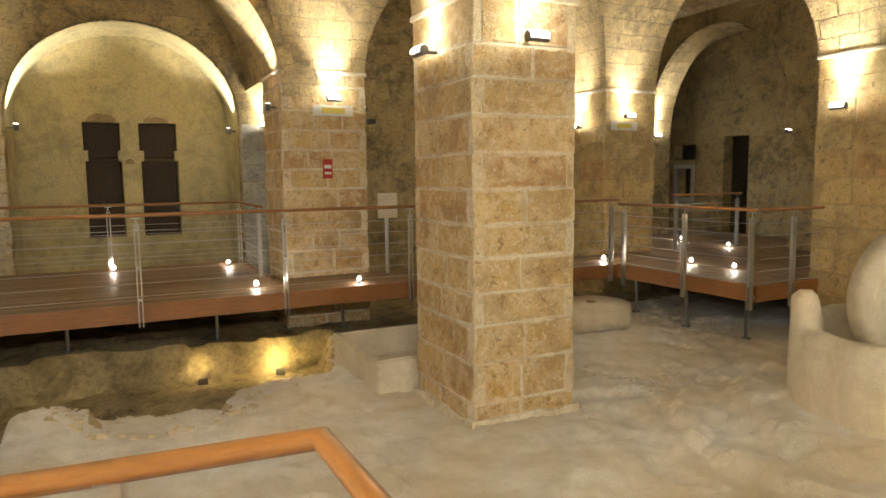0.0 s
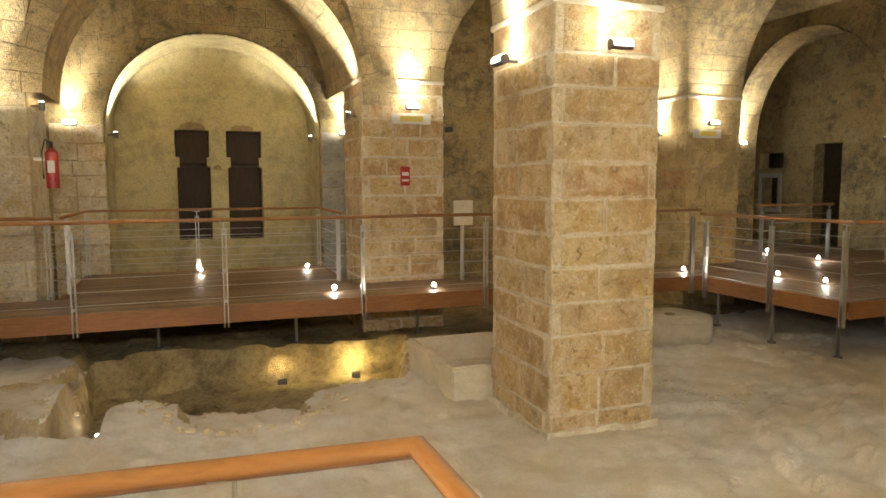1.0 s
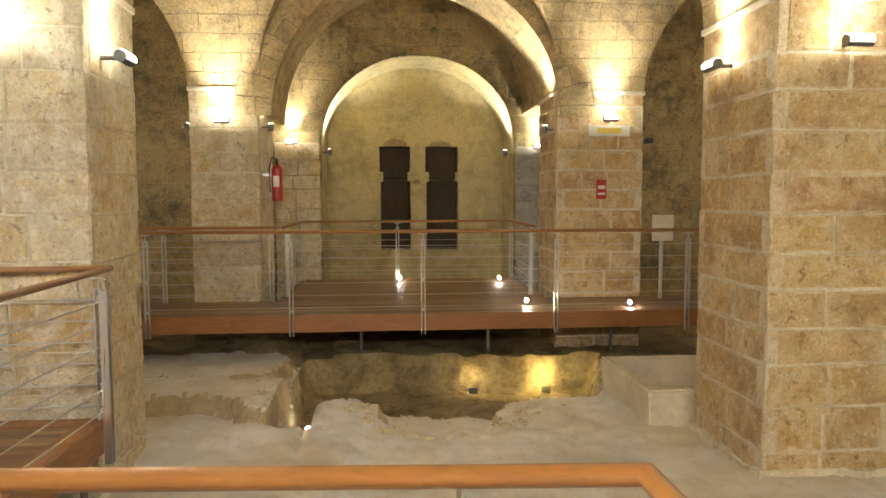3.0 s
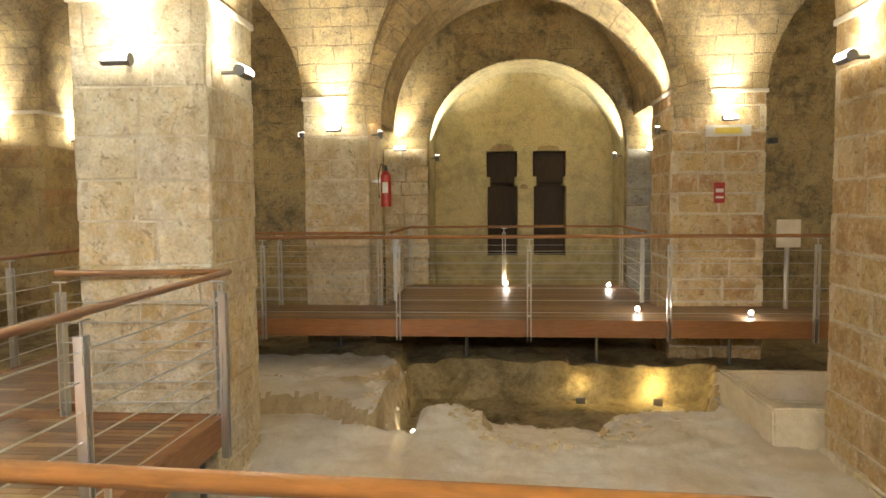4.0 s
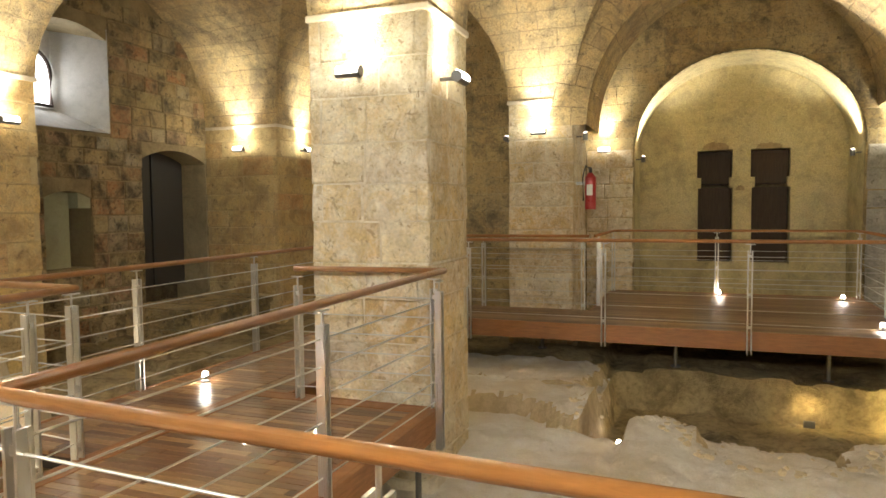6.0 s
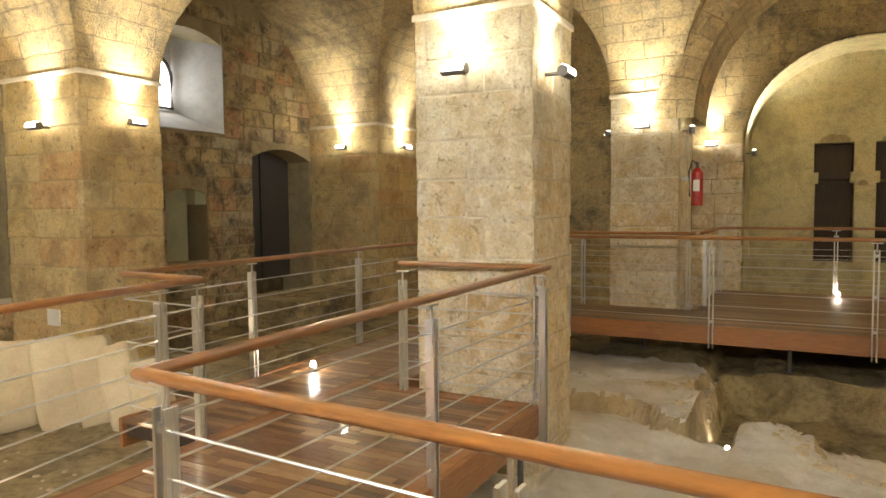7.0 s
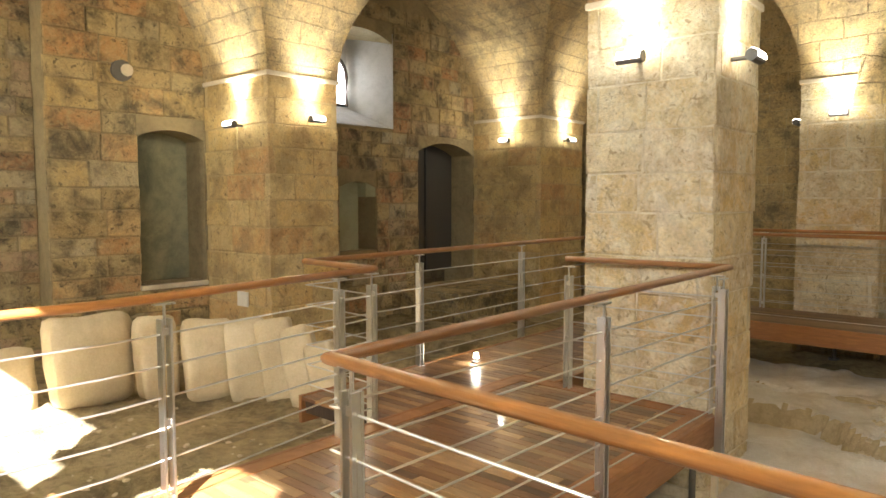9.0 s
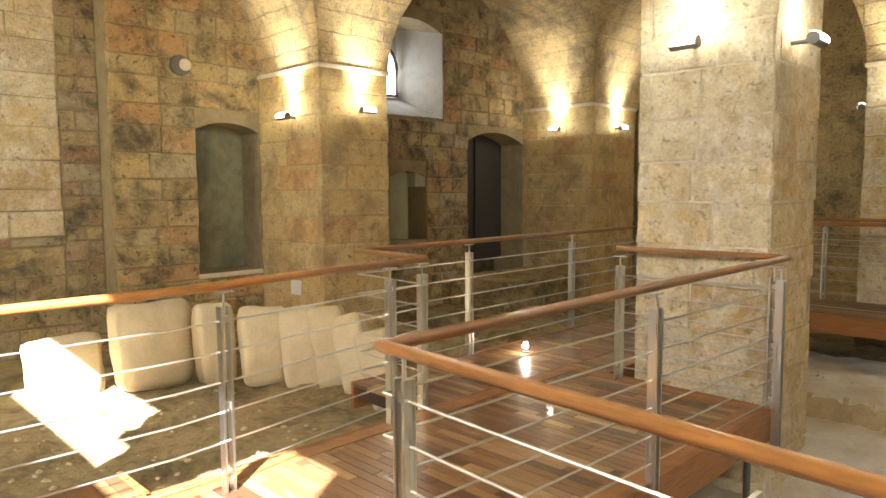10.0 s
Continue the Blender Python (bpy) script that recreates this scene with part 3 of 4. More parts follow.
# unseen wall added to shut sky light out behind the end wall
wall("wall_sky_stop", "y", 13.75, -1, 8.6, 14.9, -0.65, 5.3, (), WALL_STONE, 0.3)
# unseen walls added to close the room; both openings shape the sun patches
wall("wall_south", "y", -1.9, 1, -9.2, 14.6, -0.65, 5.2, [(-5.0, -2.6, 2.65, 3.7), (-1.95, -0.3, 2.65, 3.85)], WALL_STONE, 0.3)
wall("wall_south_east", "x", 14.6, -1, -2.2, 14.2, -0.65, 5.2, (), WALL_STONE, 0.3)

# unseen slab added over everything to block sun and sky
roof = part("roof", new_box(-9.6, 15.2, -2.4, 14.4, 5.3, 5.5), WALL_STONE)
tagged(roof, "unseen slab above the vaults that keeps daylight out", "roof", "", "structure")

# ---- ground ----


def fbm(x, y, s, seed=0.0):
    return noise.fractal(Vector((x * s, y * s, seed)), 0.9, 2.1, 5)


def smooth(a, b, v):
    t = max(0.0, min(1.0, (v - a) / (b - a)))
    return t * t * (3 - 2 * t)


def ledge(v, w=0.04):
    return smooth(-w, w, v)


def ground_height(x, y):
    z = GROUND + 0.03 * fbm(x, y, 0.6) + 0.025 * fbm(x, y, 2.2, 4.0) + 0.012 * fbm(x, y, 6.5, 2.0)
    # thin broken layers of the rock
    z += 0.03 * smooth(-0.05, 0.05, fbm(x, y, 0.75, 21.0)) + 0.022 * smooth(-0.05, 0.05, fbm(x, y, 1.3, 33.0) - 0.12) - 0.025
    wob = 0.13 * fbm(x, y, 1.1, 7.0) + 0.05 * fbm(x, y, 4.0, 9.0)
    # pit in front of the long walkway, its rim eaten away in scallops
    rim = 6.75 + 0.16 * math.cos((x - 0.35) * 3.3) * smooth(1.6, 0.9, x) - 0.3 * math.exp(-((x - 0.4) / 0.5) ** 2) + wob * 1.1
    inside = ledge(x + 1.2 + wob * 0.3) * ledge(2.1 + 0.28 * (y - 6.8) - x + wob * 0.6, 0.08) * ledge(y - rim, 0.05) * ledge(8.55 - y)
    z -= 0.44 * inside
    # flat stone bottom along the rim, higher than the earth behind
    z += 0.13 * inside * ledge(7.7 + wob - y, 0.06) * ledge(x + 0.1 + wob, 0.2)
    # narrow channel that runs out of the pit between squared blocks
    ch = ledge(x + 1.2) * ledge(-0.9 - x + wob * 0.25, 0.03) * ledge(y - 5.8 + wob * 0.3, 0.03) * ledge(7.1 - y)
    z = min(z, z * (1 - ch) + (GROUND - 0.27) * ch)
    # raised, stepped blocks west of the channel, with broken edges
    z += 0.2 * ledge(-1.2 - x + wob * 0.2) * ledge(y - 5.9 - 0.5 * smooth(-1.3, -1.9, x) + wob * 0.9, 0.05) * ledge(7.1 + wob * 0.9 - y, 0.05)
    z += 0.17 * ledge(-1.36 - x + wob * 0.7) * ledge(y - 7.25 + wob * 0.6)
    z += 0.07 * ledge(-0.95 - x + wob * 0.2) * ledge(y - 4.9 + wob, 0.12) * ledge(5.82 - y)
    # broken step of the rock east of the channel
    z += 0.07 * ledge(x + 0.86 + wob * 0.4, 0.03) * smooth(0.4, -0.6, x) * ledge(y - 5.2, 0.3) * (1 - inside)
    # worn, sunken patch that opens to the pit
    d = math.hypot((x - 0.36) / 0.62, (y - 6.3) / 0.52) + wob * 1.3
    z -= 0.1 * (1 - smooth(0.93, 1.0, d)) * (1 - inside)
    d = math.hypot((x - 0.45) / 0.95, (y - 6.2) / 0.72) + wob * 1.3
    z -= 0.04 * (1 - smooth(0.88, 1.0, d)) * (1 - inside)
    # wheel ruts and worn hollows toward the mill
    q = math.hypot(x - 5.6, y - 5.9)
    z -= 0.03 * math.exp(-((q - 1.1 + wob) / 0.09) ** 2) + 0.025 * math.exp(-((q - 1.65 + wob) / 0.12) ** 2)
    d2 = math.hypot((x - 4.2) / 0.5, (y - 4.75) / 0.2) + wob * 2
    z -= 0.06 * (1 - smooth(0.7, 1.0, d2))
    # broken rock round the foot of the mill
    m = math.hypot(x - 6.02, y - 2.62) + wob
    z += 0.14 * smooth(1.75, 1.5, m) + 0.08 * smooth(2.15, 2.05, m)
    # higher earth along the west side
    z += 0.3 * smooth(-3.2, -4.1, x) * smooth(7.0, 5.0, y)
    return z


def ground():
    step = 0.05
    nx, ny = int(23.6 / step), int(16.2 / step)
    verts = [(-9.0 + i * step, -2.2 + j * step) for i in range(nx + 1) for j in range(ny + 1)]
    me = bpy.data.meshes.new("ground")
    faces = [(i * (ny + 1) + j, (i + 1) * (ny + 1) + j, (i + 1) * (ny + 1) + j + 1, i * (ny + 1) + j + 1) for i in range(nx) for j in range(ny)]
    me.from_pydata([(x, y, ground_height(x, y)) for x, y in verts], [], faces)
    me.shade_smooth()
    me.materials.append(GROUND_STONE)
    me.materials.append(EARTH)
    me.materials.append(CUT_ROCK_SHADE)
    for p in me.polygons:
        c = p.center
        # broken edges stay sharp; steep faces get ochre that also carries their shade
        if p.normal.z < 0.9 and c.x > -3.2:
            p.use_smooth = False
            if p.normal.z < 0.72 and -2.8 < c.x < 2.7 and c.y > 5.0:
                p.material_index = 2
        if (c.z < GROUND - 0.2 and -1.3 < c.x < 2.7 and c.y > 6.95) or c.x < -3.6 or c.y > 8.3:
            p.material_index = 1
    ob = new("ground", me)
    return tagged(ob, "uneven pale limestone excavation floor with pit", "ground", "", "structure")


ground()

# ---- pillars ----
pier("pillar", 2.65, 3.67, 4.5, 5.65, -0.75, SPRING + 0.02, BROWN_STONE, 3, "square pillar of weathered brown stone blocks", course=0.31, mean=0.56, joint=0.012)
pier("pillar", -3.08, -2.1, 4.4, 5.3, -0.75, SPRING + 0.02, PALE_STONE, 8, "square pillar of pale yellow limestone blocks", course=0.31, mean=0.5, joint=0.01)
pier("pillar", -2.74, -1.84, 9.05, 10.2, -0.75, SPRING + 0.02, PALE_STONE, 11, "pale stone pillar beside the arched recess", "SEW", 0.31, 0.5)
pier("pillar", 2.2, 3.42, 9.05, 10.2, -0.75, SPRING + 0.02, BROWN_STONE, 14, "brown stone pillar beside the arched recess", "SEW", 0.3, 0.5)
pier("pillar", 7.81, 8.95, 9.1, 10.4, -0.75, SPRING + 0.02, YELLOW_STONE, 17, "yellow stone pillar behind the walkway", "SW", 0.31, 0.55, 0.006, YELLOW_MORTAR)
pier("pillar", 8.25, 9.4, 4.4, 5.5, -0.75, SPRING + 0.02, YELLOW_STONE, 19, "yellow stone pillar beside the mill", "SWN", 0.31, 0.55, 0.006, YELLOW_MORTAR)
pier("pillar", -8.5, -7.1, 4.29, 5.32, -0.75, SPRING + 0.02, YELLOW_STONE, 23, "wide yellow stone pillar against the west wall", "SE", 0.31, 0.55, 0.006, YELLOW_MORTAR)
pier("pillar", -8.5, -7.0, 9.76, 11.2, -0.75, SPRING + 0.02, YELLOW_STONE, 27, "wide yellow stone pillar in the far corner", "SE", 0.31, 0.55, 0.006, YELLOW_MORTAR)



def footing(x0, x1, y0, y1, top, seed):
    """Rough lime skirt round the foot of a pillar."""
    bm = new_box(x0 - 0.035, x1 + 0.035, y0 - 0.035, y1 + 0.035, -0.78, top)
    bmesh.ops.subdivide_edges(bm, edges=bm.edges, cuts=9, use_grid_fill=True)
    for v in bm.verts:
        if v.co.z > top - 0.02:
            v.co.z += 0.05 * fbm(v.co.x, v.co.y, 4.0, seed)
    t = thing("pillar_footing", ((x0 + x1) / 2, (y0 + y1) / 2, -0.78), "rough lime mortar skirt at the pillar foot", "footing")
    part("skirt", bm, MORTAR, t)


footing(2.65, 3.67, 4.5, 5.65, -0.6, 1.0)
footing(-3.08, -2.1, 4.4, 5.3, -0.6, 2.0)

# ---- decks ----
DECKS = {
    "far": (-4.65, 7.9, 7.89, 9.05),
    "recess": (-1.58, 2.0, 9.05, 11.4),
    "east": (7.1, 11.15, 5.4, 7.89),
    "east_far": (7.9, 11.15, 7.89, 9.08),
    "east_end": (8.97, 11.15, 9.08, 12.15),
    "passage": (11.15, 13.15, 8.1, 13.4),
    "left": (-3.6, -2.03, 0.86, 4.27),
    "camera": (-4.0, 0.27, -1.85, 0.86),
    "left_far": (-4.45, -3.605, 2.72, 7.89),
    "left_link": (-3.6, -3.28, 4.315, 7.89),
}


def deck_boards(parent, x0, x1, y0, y1, along, material, seed, width=0.1, single=False, length=1.2):
    rng = random.Random(seed)
    bm = bmesh.new()
    a0, a1, b0, b1 = (x0, x1, y0, y1) if along == "x" else (y0, y1, x0, x1)
    b = b0
    while b < b1 - 0.02:
        w = min(width, b1 - b)
        a = a0
        first = True
        while a < a1 - 0.01:
            ln = length * rng.uniform(0.6, 1.5) * (rng.uniform(0.2, 1) if first else 1)
            first = False
            e = a1 if a1 - a - ln < 0.15 else a + ln
            g = 0.0022
            zt = rng.uniform(-0.0012, 0.0)
            lim = (a + g, e - g, b + g, b + w - g)
            cell = lim if along == "x" else (lim[2], lim[3], lim[0], lim[1])
            if single:
                part("plank", new_box(*cell, -0.026, zt), material, parent)
            else:
                box(bm, *cell, -0.026, zt)
            a = e
        b += w
    if single:
        bm.free()
    else:
        ob = part("boards", bm, material, parent, "joined deck boards")
        ob["kind"] = "stuff"


def deck(name, key, along, label, fascia="SNEW", material=None, seed=0, lift=0.0, border="", **kw):
    x0, x1, y0, y1 = DECKS[key]
    t = thing(name, ((x0 + x1) / 2, (y0 + y1) / 2, -0.2), label, "walkway", "raised walkways", "structure")
    deck_boards(t, x0, x1, y0, y1, along, material or DECK_WOOD, seed, **kw)
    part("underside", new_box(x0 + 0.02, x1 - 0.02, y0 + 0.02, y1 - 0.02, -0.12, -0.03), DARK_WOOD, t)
    f = 0.035
    for side in border:
        a = (x0, x0 + 0.12, y0, y1) if side == "W" else (x1 - 0.12, x1, y0, y1) if side == "E" else (x0 + 0.12, x1 - 0.12, y1 - 0.12, y1)
        part("border", new_box(*a, -0.02, 0.005, bevel=0.002), FASCIA_WOOD, t, "red-brown border plank")
    if "S" in fascia:
        part("fascia", new_box(x0, x1, y0 - f, y0 - 0.002, -0.2, 0.006, bevel=0.004), FASCIA_WOOD, t, "red-brown fascia board")
    if "N" in fascia:
        part("fascia", new_box(x0, x1, y1 + 0.002, y1 + f, -0.2, 0.006, bevel=0.004), FASCIA_WOOD, t, "red-brown fascia board")
    if "W" in fascia:
        part("fascia", new_box(x0 - f, x0 - 0.002, y0, y1, -0.2, 0.006, bevel=0.004), FASCIA_WOOD, t, "red-brown fascia board")
    if "E" in fascia:
        part("fascia", new_box(x1 + 0.002, x1 + f, y0, y1, -0.2, 0.006, bevel=0.004), FASCIA_WOOD, t, "red-brown fascia board")
    t.location.z += lift
    return t


far_deck = deck("walkway", "far", "x", "long raised walkway of brown boards", "S", seed=1, lift=0.06, length=2.4, single=True)
deck("walkway", "recess", "x", "board platform inside the arched recess", "EWN", seed=2, lift=0.06, length=2.4, single=True)
east_deck = deck("walkway", "east", "y", "raised board walkway along the mill room", "WS", seed=3, lift=0.06, length=2.4, single=True)
deck("walkway", "east_far", "y", "raised board walkway toward the end passage", "", seed=4, lift=0.06, length=2.4, single=True)
deck("walkway", "east_end", "y", "raised board walkway before the end passage", "", seed=14, lift=0.06, length=2.4, single=True)
deck("walkway", "passage", "y", "board floor of the end passage", "", seed=9, lift=0.06, length=2.4, single=True)
left_deck = deck("walkway", "left", "x", "raised walkway of mixed brown hardwood strips", "EWN", PLANK_WOOD, 5, border="EWN", width=0.066, single=True, length=0.5)
deck("walkway", "camera", "x", "raised walkway of mixed brown hardwood strips", "NE", PLANK_WOOD, 6, width=0.066, length=0.75, single=True)
deck("walkway", "left_far", "x", "raised walkway of mixed brown hardwood strips", "W", PLANK_WOOD, 7, width=0.066, single=True, length=0.55)
deck("walkway", "left_link", "x", "narrow strip of hardwood walkway beside the pillar", "E", PLANK_WOOD, 15, width=0.066, single=True, length=0.55)


def foot_posts(parent, spots):
    for x, y in spots:
        z = ground_height(x, y)
        bm = tube(bmesh.new(), (x, y, z - 0.02), (x, y, -0.1), 0.022, 12)
        tube(bm, (x, y, z - 0.01), (x, y, z + 0.012), 0.06, 12)
        # dark grey puts the shade under the boards into the steel's colour
        part("foot", bm, LAMP_GREY, parent, "round steel foot")


foot_posts(far_deck, [(x, 8.75) for x in (-3.9, -2.2, -0.5, 1.2, 2.9, 4.6, 6.3)])
foot_posts(east_deck, [(7.22, y) for y in (5.6, 6.6, 7.6)])
foot_posts(left_deck, [(-2.08, y) for y in (1.2, 2.7, 4.1)])

# ---- railings ----


def railing(points, posts, label, height=1.0, cables=6, lift=0.0, base=-0.24):
    """points: the plan of the handrail; posts: (x, y, along) with the way that the rail runs there."""
    t = thing("railing", (points[0][0], points[0][1], 0.0), label, "railing", "steel and wood railings")
    part("handrail", sweep([(*p, height)[:3] for p in points], 0.0225, 16, 0.95), RAIL_WOOD, t, "varnished orange-brown round handrail", True)
    for x, y, along in posts:
        bm = bmesh.new()
        u = (1, 0) if along == "x" else (0, 1)
        for s in (-1, 1):
            cx, cy = x + u[0] * 0.021 * s, y + u[1] * 0.021 * s
            hx, hy = (0.006, 0.025) if along == "x" else (0.025, 0.006)
            box(bm, cx - hx, cx + hx, cy - hy, cy + hy, base, height - 0.1, bevel=0.002)
        for z in (0.06, 0.42, height - 0.16):
            hx, hy = (0.02, 0.012) if along == "x" else (0.012, 0.02)
            box(bm, x - hx, x + hx, y - hy, y + hy, z - 0.015, z + 0.015)
        p = part("post", bm, STEEL, t, "double flat-bar steel post")
        pin = tube(bmesh.new(), (x, y, height - 0.13), (x, y, height - 0.03), 0.007, 8)
        hx, hy = (0.05, 0.014) if along == "x" else (0.014, 0.05)
        box(pin, x - hx, x + hx, y - hy, y + hy, height - 0.036, height - 0.028)
        part("bracket", pin, STEEL, p, "steel pin under the rail")
    for k in range(cables):
        z = 0.1 + (height - 0.27) * k / (cables - 1)
        part("cable", sweep([(*p[:2], z) for p in points], 0.0035 if lift else 0.005, 6), CABLE_STEEL, t, "thin stainless cable")
    t.location.z += lift
    return t


railing([(-4.62, 7.825), (7.04, 7.825)], [(x, 7.825, "x") for x in (-4.6, -2.93, -1.28, 0.28, 1.9, 3.55, 5.2, 6.9)], "long cable railing along the far walkway", lift=0.06)
railing([(-1.56, 9.15), (-1.56, 11.36), (1.98, 11.36), (1.9, 9.1)], [(-1.56, 9.5, "y"), (-1.56, 11.3, "x"), (0.03, 11.36, "x"), (1.98, 11.3, "x"), (1.92, 9.4, "y")], "cable railing round the recess platform", lift=0.06)
railing([(-4.62, 9.02), (-1.62, 9.02)], [(-4.5, 9.02, "x"), (-3.1, 9.02, "x"), (-1.7, 9.02, "x")], "short cable railing in front of the pillar", lift=0.06)
railing([(7.04, 7.825), (7.04, 5.36)], [(7.04, 7.7, "y"), (7.04, 6.5, "y"), (7.04, 5.42, "y")], "cable railing along the mill walkway")
railing([(7.1, 5.34), (11.1, 5.34)], [(7.7, 5.34, "x"), (10.6, 5.34, "x")], "cable railing closing the mill walkway")
railing([(9.3, 9.0), (11.1, 9.0)], [(9.4, 9.0, "x"), (11.0, 9.0, "x")], "cable railing near the end passage", lift=0.06)
railing([(0.32, -1.7, 0.95), (0.32, 0.89, 0.95), (-2.05, 1.04, 0.95), (-1.95, 4.29, 1.0), (-3.12, 4.2, 1.0)],
        [(0.32, -1.0, "y"), (-0.02, 0.91, "x"), (-0.85, 0.965, "x"), (-1.94, 1.03, "x"), (-2.0, 2.7, "y"), (-1.93, 4.15, "y"), (-2.02, 4.29, "x"), (-3.1, 4.21, "x")], "cable railing round the walkway corner", height=0.97)
railing([(-3.36, -1.7), (-3.36, 0.9), (-3.63, 2.69), (-4.4, 2.74), (-4.52, 7.0), (-4.52, 7.8)],
        [(-3.36, -0.6, "y"), (-3.4, 1.18, "y"), (-3.57, 2.35, "y"), (-3.63, 2.67, "y"), (-4.46, 4.0, "y"), (-4.5, 5.6, "y"), (-4.52, 7.4, "y")], "cable railing stepping out beside the stone slabs")

# ---- lamps ----


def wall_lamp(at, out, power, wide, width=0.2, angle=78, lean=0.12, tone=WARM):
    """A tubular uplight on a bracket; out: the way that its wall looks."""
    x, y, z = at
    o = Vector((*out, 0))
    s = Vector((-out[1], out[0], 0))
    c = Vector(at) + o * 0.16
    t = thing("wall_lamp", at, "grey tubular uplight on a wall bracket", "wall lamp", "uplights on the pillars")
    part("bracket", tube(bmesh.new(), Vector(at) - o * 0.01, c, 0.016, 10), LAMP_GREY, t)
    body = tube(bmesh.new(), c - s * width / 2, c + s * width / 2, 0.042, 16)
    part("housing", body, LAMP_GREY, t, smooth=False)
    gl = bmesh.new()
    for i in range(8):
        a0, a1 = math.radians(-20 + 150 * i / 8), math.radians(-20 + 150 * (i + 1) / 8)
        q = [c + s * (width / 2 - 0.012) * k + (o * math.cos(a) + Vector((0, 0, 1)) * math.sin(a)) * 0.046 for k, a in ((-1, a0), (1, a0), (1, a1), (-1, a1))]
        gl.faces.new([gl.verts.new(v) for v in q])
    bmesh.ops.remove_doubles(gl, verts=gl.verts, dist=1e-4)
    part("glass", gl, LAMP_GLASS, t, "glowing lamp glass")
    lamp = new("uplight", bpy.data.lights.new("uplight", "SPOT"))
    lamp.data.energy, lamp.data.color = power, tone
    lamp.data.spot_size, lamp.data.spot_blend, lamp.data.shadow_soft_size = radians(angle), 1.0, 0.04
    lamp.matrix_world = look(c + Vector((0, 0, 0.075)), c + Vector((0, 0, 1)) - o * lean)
    # all-round fill added to the uplight, for faces its beam misses
    fill_flood = new("fill_flood", bpy.data.lights.new("fill_flood", "POINT"))
    fill_flood.data.energy, fill_flood.data.color, fill_flood.data.shadow_soft_size = wide, tone, 0.05
    fill_flood.location = c + Vector((0, 0, 0.1)) + o * 0.05
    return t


LP, WIDE = 19, 1.0
for at, out in (((3.16, 4.5, 2.55), (0, -1)), ((2.65, 5.15, 2.52), (-1, 0)), ((-2.65, 4.4, 2.44), (0, -1)), ((-2.1, 4.68, 2.42), (1, 0)),
                ((-2.28, 9.05, 2.47), (0, -1)), ((2.9, 9.05, 2.53), (0, -1)), ((-1.72, 11.5, 2.39), (0, -1)), ((2.47, 11.5, 2.33), (0, -1)),
                ((-7.64, 4.29, 2.33), (0, -1)), ((-7.1, 4.87, 2.4), (1, 0)), ((-7.67, 9.76, 2.5), (0, -1)), ((-7.0, 10.5, 2.52), (1, 0)),
                # the two at y 9.6 are added out of sight, to brighten the aisles
                ((8.22, 9.1, 2.45), (0, -1)), ((7.81, 9.75, 2.3), (-1, 0)), ((8.25, 5.1, 2.25), (-1, 0)), ((3.42, 9.6, 2.46), (1, 0)), ((-2.74, 9.6, 2.46), (-1, 0)), ((11.35, 11.71, 2.32), (0, -1)), ((11.35, 8.03, 2.2), (0, 1)),
                # unseen lamps added along the south wall; their strong point lights are fill
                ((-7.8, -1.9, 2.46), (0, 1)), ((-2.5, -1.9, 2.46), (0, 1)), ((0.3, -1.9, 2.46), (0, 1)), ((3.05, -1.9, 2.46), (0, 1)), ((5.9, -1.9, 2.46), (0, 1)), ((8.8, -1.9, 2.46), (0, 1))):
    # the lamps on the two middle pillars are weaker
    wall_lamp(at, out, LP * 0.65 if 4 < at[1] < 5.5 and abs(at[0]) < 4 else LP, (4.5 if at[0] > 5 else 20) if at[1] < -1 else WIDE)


def arch_spot(at, out, toward, power):
    """A small spot at an arch's foot that shines up along it."""
    o = Vector((*out, 0))
    c = Vector(at) + o * 0.12
    t = thing("arch_spot", at, "small dark spotlight at the foot of the arch", "spotlight", "spots at the arch feet")
    part("arm", tube(bmesh.new(), Vector(at) - o * 0.01, c, 0.01, 8), LAMP_GREY, t)
    part("head", tube(bmesh.new(), c - Vector((0, 0, 0.05)), c + Vector((0, 0, 0.05)), 0.035, 14), LAMP_GREY, t)
    part("glass", tube(bmesh.new(), c + Vector((0, 0, 0.05)), c + Vector((0, 0, 0.056)), 0.03, 14), LAMP_GLASS, t)
    lamp = new("spot", bpy.data.lights.new("spot", "SPOT"))
    lamp.data.energy, lamp.data.color = power, WARM
    lamp.data.spot_size, lamp.data.spot_blend, lamp.data.shadow_soft_size = radians(80), 0.8, 0.03
    lamp.matrix_world = look(c + Vector((0, 0, 0.08)), toward)


arch_spot((-1.84, 9.3, 2.42), (1, 0), (-0.95, 9.35, 4.3), 38)
arch_spot((2.2, 9.3, 2.42), (-1, 0), (1.4, 9.35, 4.3), 38)
arch_spot((-1.25, 11.8, 2.25), (1, 0), (-0.75, 12.1, 4.0), 29)
arch_spot((2.07, 11.8, 2.25), (-1, 0), (1.6, 12.1, 4.0), 29)


